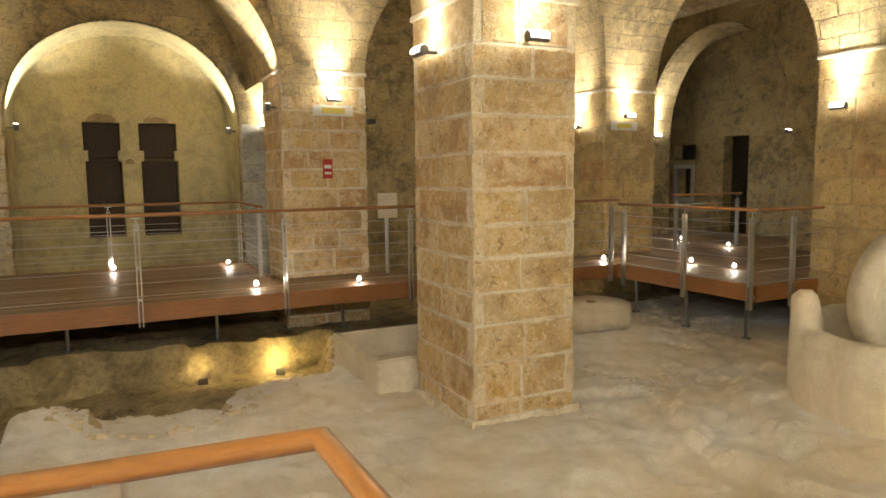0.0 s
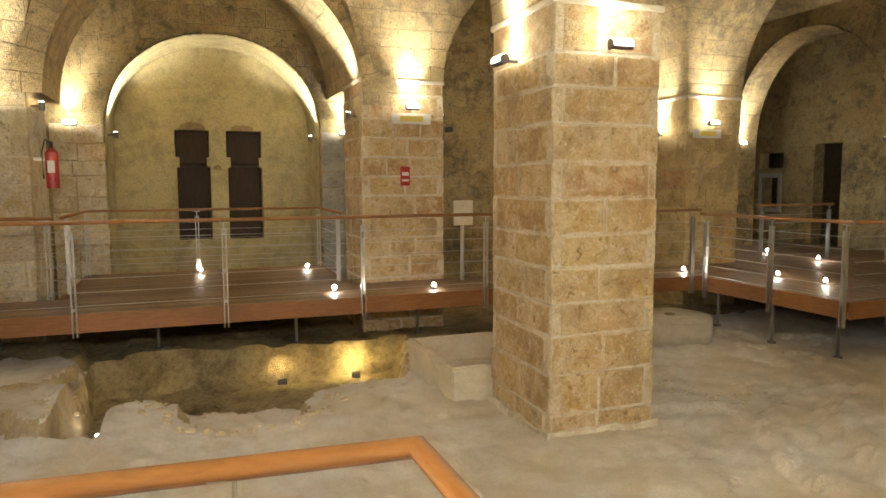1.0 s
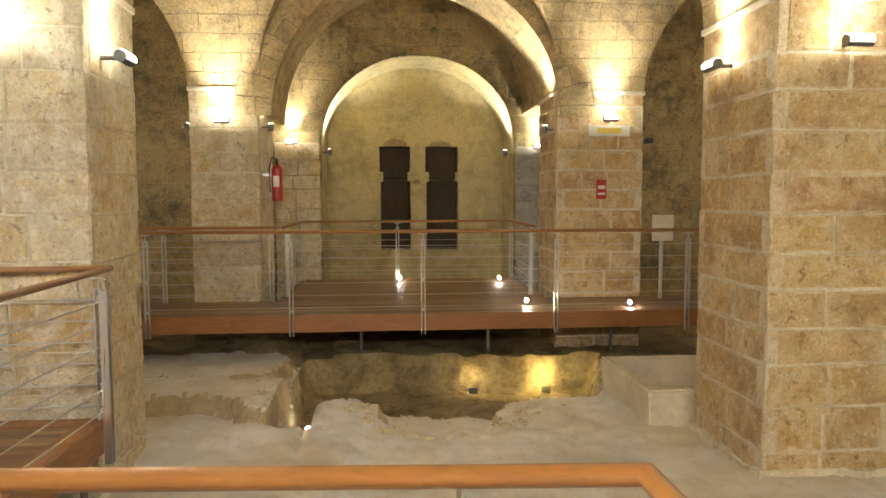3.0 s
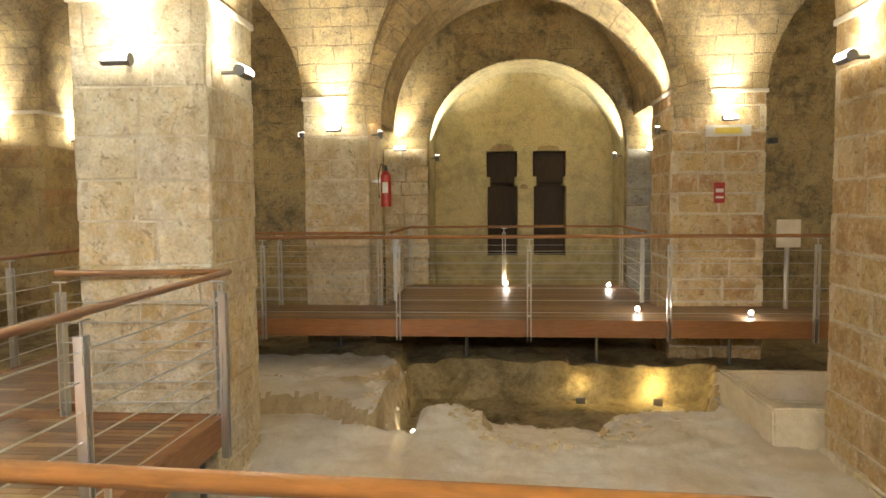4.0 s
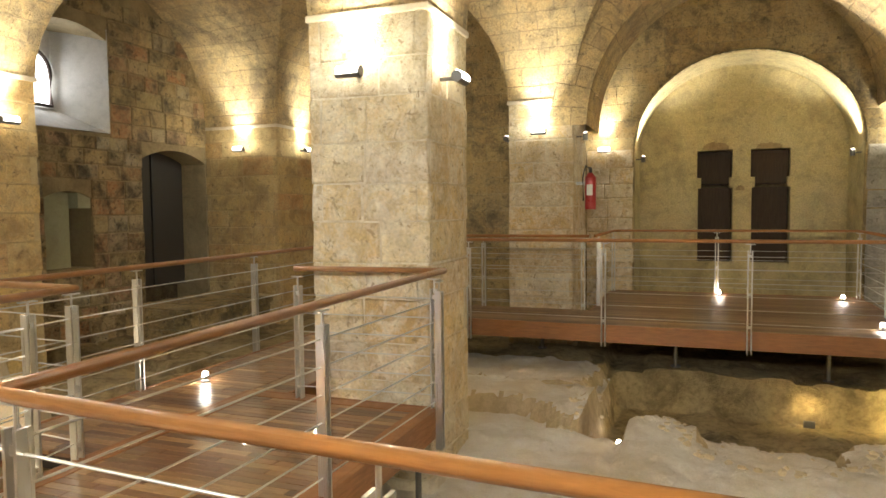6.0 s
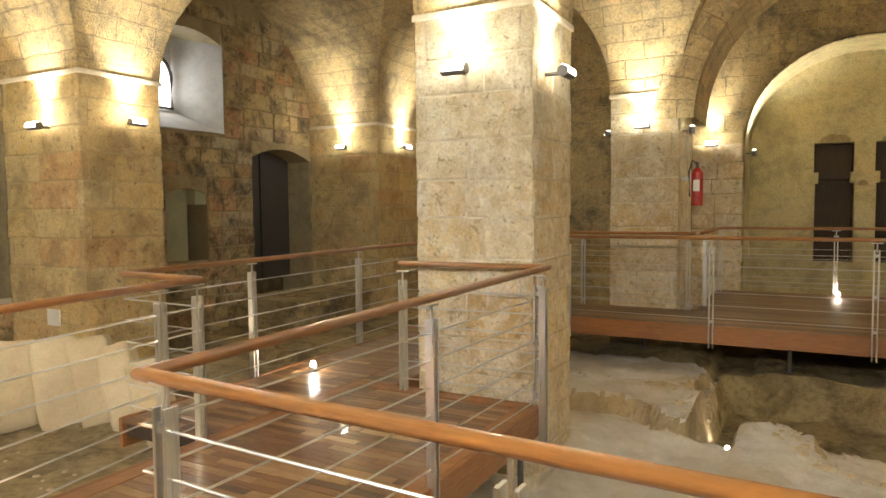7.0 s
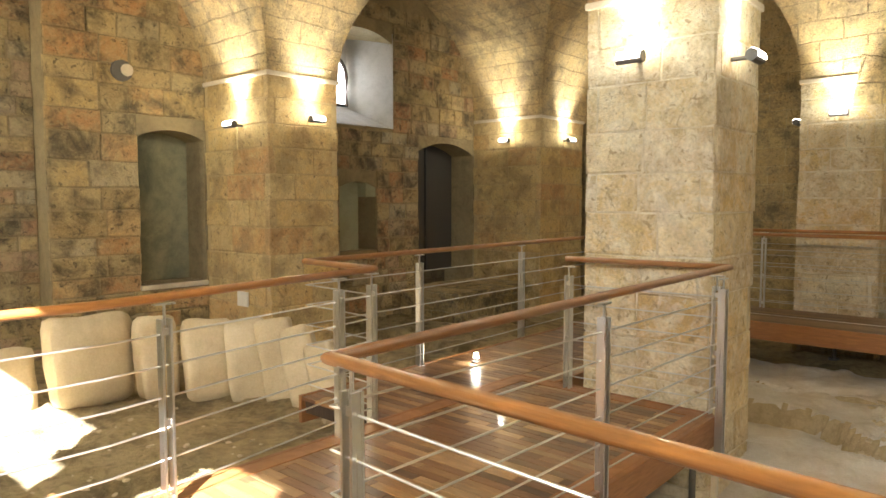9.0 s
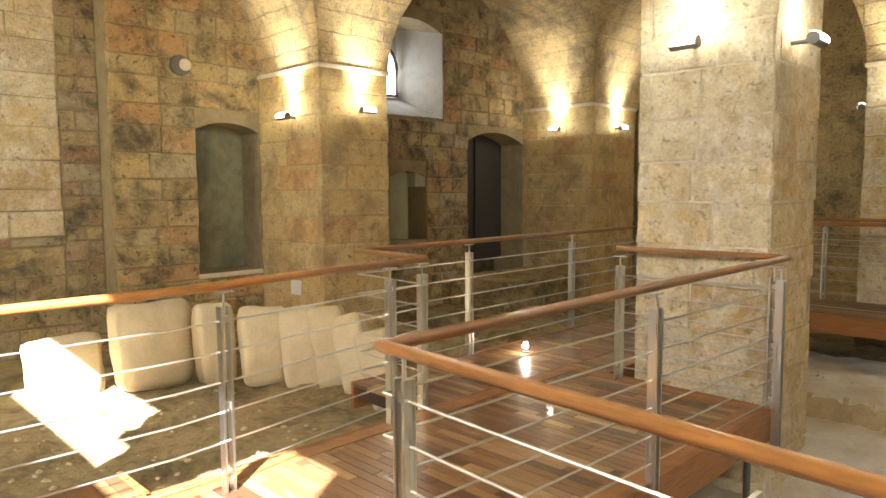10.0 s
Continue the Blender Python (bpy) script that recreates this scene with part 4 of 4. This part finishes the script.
def deck_spot(at, power=0.18):
    """A small spot on a stem on the boards."""
    x, y, z = at
    t = thing("deck_light", (x, y, z), "small bright spotlight standing on the boards", "floor light", "small lights along the walkways")
    bm = tube(bmesh.new(), (x, y, z), (x, y, z + 0.012), 0.04, 16)
    part("base", bm, LAMP_GREY, t)
    part("stem", tube(bmesh.new(), (x, y, z + 0.01), (x, y, z + 0.05), 0.012, 10), LAMP_GREY, t)
    part("head", tube(bmesh.new(), (x, y, z + 0.045), (x, y, z + 0.085), 0.027, 14, r2=0.018), SPOT_GLASS, t, "glowing white lamp head")
    lamp = new("deck_lamp", bpy.data.lights.new("deck_lamp", "POINT"))
    lamp.data.energy, lamp.data.color, lamp.data.shadow_soft_size = power, COOL, 0.03
    lamp.location = (x, y, z + 0.12)


for x, y in ((0.06, 11.09), (1.72, 10.95), (1.66, 8.42), (2.94, 8.14), (7.15, 8.3), (10.7, 11.35), (10.7, 10.1), (8.07, 7.34), (10.48, 8.73), (8.09, 6.55)):
    deck_spot((x, y, 0.06))
deck_spot((-4.15, 4.4, 0.0))
deck_spot((6.75, 8.0, ground_height(6.75, 8.0)))
deck_spot((-1.0, 6.9, ground_height(-1.0, 6.9)), 0.03)


def pit_lamp(x, y, power):
    z = ground_height(x, y)
    t = thing("pit_light", (x, y, z), "small lamp lighting the earth wall of the pit", "floor light", "lamps in the pit")
    part("base", tube(bmesh.new(), (x, y, z - 0.01), (x, y, z + 0.03), 0.04, 12), LAMP_GREY, t)
    part("glass", tube(bmesh.new(), (x, y, z + 0.03), (x, y, z + 0.045), 0.03, 12), LAMP_GLASS, t)
    # plate added only to hide the glowing glass from the walkway
    part("hood", new_box(x - 0.06, x + 0.06, y - 0.06, y - 0.05, z - 0.01, z + 0.09, bevel=0.003), LAMP_GREY, t, "small dark screen added to hide the glass")
    lamp = new("pit_lamp", bpy.data.lights.new("pit_lamp", "POINT"))
    lamp.data.energy, lamp.data.color, lamp.data.shadow_soft_size = power, (1.0, 0.75, 0.3), 0.03
    lamp.location = (x, y + 0.02, z + 0.22)


pit_lamp(1.9, 8.36, 1.1)
pit_lamp(0.95, 8.38, 0.3)
pit_lamp(-0.75, 8.0, 0.15)


# ---- stone objects ----


def lumpy(bm, amount, seed, scale=3.0):
    for v in bm.verts:
        v.co += Vector((fbm(v.co.x + seed, v.co.y + v.co.z, scale), fbm(v.co.y - seed, v.co.z + v.co.x, scale), fbm(v.co.z + 2 * seed, v.co.x - v.co.y, scale))) * amount
    return bm


def trough():
    x0, x1, y0, y1, z0, z1, w = 2.22, 3.6, 5.66, 7.05, -0.72, -0.31, 0.09
    t = thing("stone_trough", ((x0 + x1) / 2, (y0 + y1) / 2, z0), "rectangular pale stone trough on the ground", "trough")
    bm = bmesh.new()
    rings = []
    for k, z in ((0.03, z0), (0.0, z1), (w, z1), (w + 0.03, z1 - 0.31)):
        rings.append([bm.verts.new(p) for p in ((x0 + k, y0 + k, z), (x1 - k, y0 + k, z), (x1 - k, y1 - k, z), (x0 + k, y1 - k, z))])
    for r, q in zip(rings, rings[1:]):
        for n in range(4):
            bm.faces.new((r[n], r[(n + 1) % 4], q[(n + 1) % 4], q[n]))
    bm.faces.new(rings[-1])
    bmesh.ops.subdivide_edges(bm, edges=[e for e in bm.edges if e.calc_length() > 0.6], cuts=7, use_grid_fill=True)
    bmesh.ops.recalc_face_normals(bm, faces=bm.faces)
    bmesh.ops.bevel(bm, geom=[e for e in bm.edges if len(e.link_faces) == 2 and e.calc_face_angle() > 0.6], offset=0.02, segments=2, affect="EDGES")
    part("basin", lumpy(bm, 0.018, 2.0), CARVED_STONE, t)
    rod = tube(bmesh.new(), (2.62, 6.6, z1 - 0.29), (2.95, 6.5, z1 - 0.28), 0.012, 8)
    part("rod", rod, LAMP_GREY, t, "thin rusty rod lying inside")


trough()


def flat_millstone():
    x, y = 6.1, 7.3
    z = GROUND
    t = thing("millstone", (x, y, z), "round flat millstone lying on the ground", "millstone")
    bm = tube(bmesh.new(), (x, y, z - 0.05), (x, y, z + 0.3), 0.56, 48)
    bmesh.ops.bevel(bm, geom=[e for e in bm.edges if abs(e.verts[0].co.z - e.verts[1].co.z) < 0.01], offset=0.03, segments=3, affect="EDGES")
    part("stone", lumpy(bm, 0.012, 5.0), CARVED_STONE, t, smooth=True)
    # no hole is cut: an earth-coloured disc on top stands for it
    part("eye", tube(bmesh.new(), (x, y, z + 0.295), (x, y, z + 0.312), 0.07, 20), EARTH, t, "earth-coloured disc in place of the eye hole")


flat_millstone()


def mill():
    cx, cy, r0, r1 = 6.02, 2.62, 1.0, 1.2
    z0 = GROUND - 0.05
    t = thing("oil_mill", (cx, cy, z0), "round stone oil mill with an upright millstone", "mill")
    bm = bmesh.new()
    n = 72
    prof = []
    for i in range(n):
        a = 2 * math.pi * i / n
        # the rim sinks between two worn horns
        top = 0.44 - 0.26 * smooth(0.0, 0.12, abs((a - 2.27 + math.pi) % (2 * math.pi) - math.pi) - 0.14)
        ring = [(r1, z0), (r1, top - 0.06), (r1 - 0.05, top), (r0 + 0.05, top), (r0, top - 0.05), (r0, -0.42), (0.05, -0.4)]
        prof.append([bm.verts.new((cx + math.cos(a) * r, cy + math.sin(a) * r, z)) for r, z in ring])
    for i in range(n):
        p, q = prof[i], prof[(i + 1) % n]
        for j in range(len(p) - 1):
            bm.faces.new((p[j], q[j], q[j + 1], p[j + 1]))
    bmesh.ops.recalc_face_normals(bm, faces=bm.faces)
    part("basin", lumpy(bm, 0.02, 9.0, 2.0), CARVED_STONE, t, "pale round basin with a worn rim", True)
    w = bmesh.new()
    tube(w, (6.03, 2.85, 0.38), (6.07, 3.15, 0.38), 0.58, 48)
    bmesh.ops.bevel(w, geom=[e for e in w.edges if len(e.link_faces) == 2 and e.calc_face_angle() > 1.0], offset=0.03, segments=3, affect="EDGES")
    wheel = part("millstone", lumpy(w, 0.012, 3.0), CARVED_STONE, t, "upright round millstone", True)
    part("hub", tube(bmesh.new(), (6.02, 2.79, 0.38), (6.08, 3.21, 0.38), 0.1, 20), DARK_WOOD, wheel, "dark hub")


mill()


def slab(x, y, yaw, w, h, thick, lean, seed, z, tip=0):
    t = thing("stone_slab", (x, y, z), "thick worn pale stone slab leaning upright", "stone slab", "row of stone slabs")
    bm = bmesh.new()
    bmesh.ops.create_cube(bm, size=1)
    bmesh.ops.subdivide_edges(bm, edges=bm.edges, cuts=7, use_grid_fill=True)
    for v in bm.verts:
        u, d, k = v.co
        p = 9.0
        # rounded outline, narrower toward the foot
        s = max(abs(2 * u), abs(2 * k))
        q = (abs(2 * u) ** p + abs(2 * k) ** p) ** (1 / p)
        f = s / q if q > 1e-6 else 1
        e = 1 - 0.25 * smooth(0.75, 1.0, s)
        v.co = Vector((u * w * f * (0.93 + 0.1 * k), d * thick * e, k * h * f))
    lumpy(bm, 0.022, seed * 3.1, 2.6)
    m = Matrix.Translation((x, y, z + h / 2 * math.cos(radians(lean)) - 0.03)) @ pose(0, 0, 0, 0, 0, yaw) @ pose(0, 0, 0, lean, tip, 0)
    bmesh.ops.transform(bm, matrix=m, verts=bm.verts)
    part("stone", bm, SLAB_STONE, t, smooth=True)


SLABS = [(-6.98, 1.45, 100, 0.66, 0.6, 0.2, 0), (-6.75, 2.14, 95, 0.74, 0.8, 0.26, 2), (-6.5, 2.62, 84, 0.36, 0.76, 0.24, 0), (-6.22, 2.97, 72, 0.44, 0.76, 0.24, 2),
         (-5.9, 3.2, 56, 0.38, 0.76, 0.22, -4), (-5.58, 3.32, 44, 0.33, 0.76, 0.22, -9), (-5.26, 3.34, 32, 0.3, 0.72, 0.2, -14), (-4.93, 3.36, 20, 0.3, 0.62, 0.2, -18)]
for i, (x, y, yaw, w, h, th, tip) in enumerate(SLABS):
    slab(x, y, yaw, w, h, th, -9, i + 1, ground_height(x, y), tip)

# ---- loose stones ----


def loose_stones():
    rng = random.Random(77)
    bm = bmesh.new()
    spots = []
    for k in range(45):
        a = rng.uniform(math.pi * 0.9, math.pi * 2.1)
        spots.append((0.4 + math.cos(a) * rng.gauss(0.8, 0.07), 6.25 + math.sin(a) * 0.58 * rng.gauss(1.05, 0.12), rng.uniform(0.012, 0.045)))
    for k in range(50):
        spots.append((rng.uniform(-0.8, 2.0), rng.gauss(6.6, 0.12), rng.uniform(0.01, 0.03)))
    for k in range(45):
        spots.append((rng.gauss(-1.3, 0.12), rng.uniform(5.7, 7.7), rng.uniform(0.01, 0.035)))
    for k in range(160):
        spots.append((rng.uniform(-4.7, -4.5), rng.uniform(3.2, 7.5), rng.uniform(0.03, 0.13)))
    for k in range(140):
        spots.append((rng.uniform(-6.3, -4.0), rng.uniform(-0.2, 2.6), rng.uniform(0.008, 0.03)))
    for k in range(60):
        a = rng.uniform(2.2, 4.6)
        spots.append((5.6 + math.cos(a) * rng.gauss(1.3, 0.25), 5.9 + math.sin(a) * rng.gauss(1.3, 0.25), rng.uniform(0.01, 0.03)))
    for x, y, r in spots:
        m = Matrix.Translation((x, y, ground_height(x, y) + r * 0.2)) @ pose(0, 0, 0, 0, 0, rng.uniform(0, 360)) @ Matrix.Diagonal((r * rng.uniform(0.8, 1.6), r, r * rng.uniform(0.5, 0.8), 1))
        for v in bmesh.ops.create_icosphere(bm, subdivisions=1, radius=1, matrix=m)["verts"]:
            v.co += Vector([rng.uniform(-0.2, 0.2) * r for _ in range(3)])
    ob = part("loose_stones", bm, SLAB_STONE)
    return tagged(ob, "scattered small pale stones on the ground", "stones", "", "stuff")


loose_stones()

bench = thing("stone_bench", (-7.85, 8.7, -0.65), "low rough masonry bench against the west wall", "bench")
bm = new_box(-8.48, -7.2, 7.8, 9.74, -0.65, -0.13, bevel=0.04)
bmesh.ops.subdivide_edges(bm, edges=[e for e in bm.edges if e.calc_length() > 0.3], cuts=6, use_grid_fill=True)
part("masonry", lumpy(bm, 0.035, 4.0), WALL_STONE, bench)
for k, (y0, y1) in enumerate(((7.78, 8.3), (8.32, 8.74), (8.76, 9.32), (9.34, 9.75))):
    bm = new_box(-8.48, -7.16 + 0.03 * (k % 2), y0, y1, -0.14, 0.0, bevel=0.03)
    bmesh.ops.subdivide_edges(bm, edges=[e for e in bm.edges if e.calc_length() > 0.2], cuts=4, use_grid_fill=True)
    part("coping_stone", lumpy(bm, 0.025, 4.0 + k), WALL_STONE, bench)

# ---- small things ----


def extinguisher(x, y, z):
    t = thing("fire_extinguisher", (x, y, z), "red fire extinguisher hung on the pillar", "fire extinguisher")
    bm = tube(bmesh.new(), (x, y, z - 0.24), (x, y, z + 0.2), 0.075, 24)
    tube(bm, (x, y, z + 0.2), (x, y, z + 0.26), 0.075, 24, r2=0.03)
    part("cylinder", bm, RED_PAINT, t, smooth=False)
    part("valve", tube(bmesh.new(), (x, y, z + 0.25), (x, y, z + 0.32), 0.022, 12), BLACK_PAINT, t)
    part("lever", new_box(x - 0.015, x + 0.015, y - 0.1, y + 0.03, z + 0.32, z + 0.335), BLACK_PAINT, t)
    part("hose", sweep([(x, y - 0.02, z + 0.31), (x - 0.06, y - 0.04, z + 0.36), (x - 0.1, y - 0.04, z + 0.2), (x - 0.09, y - 0.04, z - 0.12)], 0.011, 8), BLACK_PAINT, t)
    part("label", new_box(x - 0.04, x + 0.04, y - 0.079, y - 0.074, z - 0.05, z + 0.1), WHITE_PAINT, t, "white label")
    part("hook", new_box(x - 0.2, x - 0.03, y - 0.02, y + 0.02, z + 0.1, z + 0.14), STEEL, t)


extinguisher(-1.65, 9.32, 1.66)


def wall_sign(name, x, y, z, w, h, face, bars, label, category):
    t = thing(name, (x, y, z), label, category)
    part("plate", new_box(x - w / 2, x + w / 2, y - 0.02, y - 0.004, z - h / 2, z + h / 2, bevel=0.003), face, t)
    for bx, bz, bw, bh, m in bars:
        part("bar", new_box(x + bx - bw / 2, x + bx + bw / 2, y - 0.024, y - 0.0205, z + bz - bh / 2, z + bz + bh / 2), m, t)


wall_sign("exit_sign", 2.93, 9.05, 2.38, 0.58, 0.15, WHITE_PAINT, [(0, 0, 0.34, 0.08, YELLOW_PAINT)], "white sign box with a yellow band under the lamp", "sign")
wall_sign("exit_sign", 8.22, 9.1, 2.29, 0.58, 0.15, WHITE_PAINT, [(0, 0, 0.34, 0.08, YELLOW_PAINT)], "white sign box with a yellow band under the lamp", "sign")
wall_sign("fire_label", 2.83, 9.05, 1.57, 0.14, 0.27, RED_PAINT, [(0, 0.03, 0.1, 0.05, WHITE_PAINT), (0, -0.06, 0.1, 0.03, WHITE_PAINT)], "small red label with white bars on the pillar", "sign")


def niche_panel(x0, x1):
    t = thing("niche_panel", ((x0 + x1) / 2, 13.0, 0.46), "dark wooden panel set in the tall niche", "niche panel", "dark panels in the niches")
    part("board", new_box(x0 + 0.02, x1 - 0.02, 12.95, 13.02, 0.46, 1.78, bevel=0.01), DARK_WOOD, t)
    part("shelf", new_box(x0 + 0.005, x1 - 0.005, 12.9, 13.02, 1.83, 2.42, bevel=0.02), DARK_WOOD, t, "dark deep lintel box")




def plaster_scar(x, z, w, h, seed):
    """A shallow broken hollow in the plaster, dark stone showing."""
    t = thing("plaster_scar", (x, 12.745, z), "dark broken patch in the plaster over the niche", "plaster patch", "scars over the niches")
    rng = random.Random(seed)
    bm = bmesh.new()
    rim = []
    for i in range(22):
        a = math.pi * i / 21
        k = rng.uniform(0.9, 1.08)
        rim.append((x + math.cos(a) * w * k, z + math.sin(a) ** 0.6 * h * k))
    front, back = ([bm.verts.new((px, y, pz)) for px, pz in rim] for y in (12.744, 12.76))
    bm.faces.new(front)
    for i in range(22):
        bm.faces.new((front[i], front[(i + 1) % 22], back[(i + 1) % 22], back[i]))
    bmesh.ops.recalc_face_normals(bm, faces=bm.faces)
    part("patch", bm, OLD_BROWN, t)


plaster_scar(0.02, 2.43, 0.22, 0.14, 61)
plaster_scar(0.87, 2.43, 0.21, 0.1, 62)
plaster_scar(0.43, 1.72, 0.07, 0.09, 63)
niche_panel(-0.28, 0.3)
niche_panel(0.59, 1.21)

stand = thing("info_stand", (3.63, 8.85, 0.06), "pale information stand on the walkway", "information stand")
part("post", tube(bmesh.new(), (3.63, 8.85, 0.0), (3.63, 8.85, 0.88), 0.03, 12), STEEL, stand)
bm = new_box(3.48, 3.78, 8.8, 8.82, 0.86, 1.22, bevel=0.006)
part("panel", bm, CARVED_STONE, stand, "pale panel")
part("plate", tube(bmesh.new(), (3.63, 8.85, 0.0), (3.63, 8.85, 0.02), 0.14, 20), STEEL, stand)
eye = thing("security_camera", (3.44, 9.12, 2.24), "small dark security camera on the pillar edge", "security camera")
part("arm", tube(bmesh.new(), (3.4, 9.12, 2.24), (3.5, 9.12, 2.24), 0.012, 8), LAMP_GREY, eye)
part("body", new_box(3.48, 3.56, 9.02, 9.18, 2.21, 2.28, bevel=0.01), BLACK_PAINT, eye)

plate = thing("wall_plate", (-7.66, 4.29, 0.25), "small blank pale plate fixed to the pillar", "plate")
part("panel", new_box(-7.77, -7.55, 4.262, 4.28, 0.16, 0.34, bevel=0.004), WHITE_PAINT, plate)

# window in the deep splay
win = thing("window_1", (WW - 0.6, 6.95, 2.6), "small arched window in a deep whitewashed splay", "window", "", "structure")
bm = bmesh.new()
arc = [(6.58, 3.0), (7.21, 3.0)] + [(6.895 + 0.315 * math.cos(a), 3.45 + 0.33 * math.sin(a)) for a in (math.pi * i / 12 for i in range(13))]
bm.faces.new([bm.verts.new((WW - 0.66, p, z)) for p, z in arc])
# the pane itself emits; its glow stands in for daylight outside
part("pane", bm, glow("daylight_glass", (0.93, 0.96, 1.0), 0.95), win, "bright pane glowing in place of daylight")
part("frame", sweep([(WW - 0.63, p, z) for p, z in arc], 0.03, 8), DARK_WOOD, win, "dark window frame")
bm = bmesh.new()
for quad in ([(WW - 0.7, 6.56, 2.98), (WW - 0.7, 7.26, 2.98), (WW + 0.012, 7.66, 2.61), (WW + 0.012, 6.36, 2.61)],):
    bm.faces.new([bm.verts.new(p) for p in quad])
part("sill", bm, WHITEWASH, win, "whitewashed sloping sill")
bm = bmesh.new()
bm.faces.new([bm.verts.new(p) for p in ((WW - 0.7, 7.26, 2.98), (WW - 0.7, 7.26, 4.1), (WW + 0.012, 7.65, 4.14), (WW + 0.012, 7.65, 2.61))])
part("jamb", bm, WHITEWASH, win, "whitewashed splayed jamb")
bm = bmesh.new()
bm.faces.new([bm.verts.new(p) for p in ((WW - 0.7, 6.56, 2.98), (WW - 0.7, 6.56, 4.1), (WW + 0.012, 6.37, 4.14), (WW + 0.012, 6.37, 2.61))])
part("jamb", bm, WHITEWASH, win, "whitewashed splayed jamb")
part("reveal", new_box(WW - 0.72, WW - 0.69, 6.36, 7.66, 2.6, 4.15), WHITEWASH, win, "whitewashed back of the splay")

door = thing("door_1", (WW - 0.5, 9.0, -0.2), "dark iron door set deep in the doorway", "door", "", "structure")
part("leaf", new_box(WW - 0.55, WW - 0.5, 8.27, 9.72, 0.15, 2.46, bevel=0.01), DARK_METAL, door)
part("rail", new_box(WW - 0.5, WW - 0.47, 8.95, 9.0, 0.15, 2.4), BLACK_PAINT, door)

niche = thing("wall_niche", (WW - 0.4, 6.8, 0.65), "shallow greenish plastered niche in the wall", "niche", "", "structure")
part("back", new_box(WW - 0.25, WW - 0.2, 6.5, 7.06, 0.65, 1.74), GREEN_PLASTER, niche)
part("lintel", new_box(WW - 0.25, WW - 0.02, 7.06, 7.28, 1.5, 1.74, bevel=0.01), GREEN_PLASTER, niche)
tall = thing("wall_niche", (WW - 0.4, 3.85, 0.42), "tall arched niche with grey-green plaster back", "niche", "", "structure")
part("back", new_box(WW - 0.5, WW - 0.45, 3.43, 4.28, 0.42, 2.3), OLD_GREEN, tall)
part("sill", new_box(WW - 0.45, WW + 0.04, 3.41, 4.285, 0.36, 0.42, bevel=0.01), CARVED_STONE, tall, "stone sill")
knob = thing("stone_boss", (WW, 3.25, 2.93), "round grey pipe end set in the wall", "pipe end")
part("ring", tube(bmesh.new(), (WW - 0.05, 3.25, 2.93), (WW + 0.07, 3.25, 2.93), 0.12, 24), LAMP_GREY, knob)
part("face", tube(bmesh.new(), (WW + 0.07, 3.3, 2.94), (WW + 0.09, 3.3, 2.94), 0.07, 20), CARVED_STONE, knob)

# ---- stones of the west wall ----
ww = bpy.data.objects["wall_west"]
face_blocks(ww, "x", WW, 1, 2.44, 4.3, -0.6, 4.3, WEST_HOLES, WORN_STONE, 31, 0.27, 0.4)
face_blocks(ww, "x", WW, 1, 5.32, 9.76, -0.6, 4.6, WEST_HOLES, RUBBLE_STONE, 37, 0.24, 0.36)
wr = bpy.data.objects["wall_west_recess"]
face_blocks(wr, "x", WW - 0.35, 1, 0.0, 2.02, 0.95, 4.3, (), PALE_STONE, 41, 0.31, 0.6)
face_blocks(wr, "x", WW - 0.35, 1, 0.0, 2.02, -0.6, 0.95, (), RUBBLE_STONE, 43, 0.3, 0.5)
face_blocks(wr, "x", WW - 0.35, 1, 2.02, 2.44, -0.6, 4.3, (), RUBBLE_STONE, 47, 0.2, 0.25)

# squared stones that flank the arched recess
rec = bpy.data.objects["wall_recess"]
face_blocks(rec, "y", 11.5, -1, -2.1, -1.27, -0.6, 2.42, (), PALE_STONE, 53, 0.3, 0.42)
face_blocks(rec, "y", 11.5, -1, 2.09, 2.85, -0.6, 2.42, (), GREY_STONE, 59, 0.3, 0.4)

# small window of the end wall
win = thing("window_2", (13.2, 12.5, 0.85), "small dark window in a pale stone frame", "window", "", "structure")
for y0, y1, z0, z1 in ((12.17, 12.27, 0.75, 1.68), (12.75, 12.85, 0.75, 1.68)):
    part("window_frame", new_box(13.16, 13.26, y0, y1, z0, z1, bevel=0.01), WHITEWASH, win)
for z0, z1 in ((1.58, 1.68), (0.75, 0.85)):
    part("window_frame", new_box(13.16, 13.26, 12.27, 12.75, z0, z1, bevel=0.01), WHITEWASH, win)
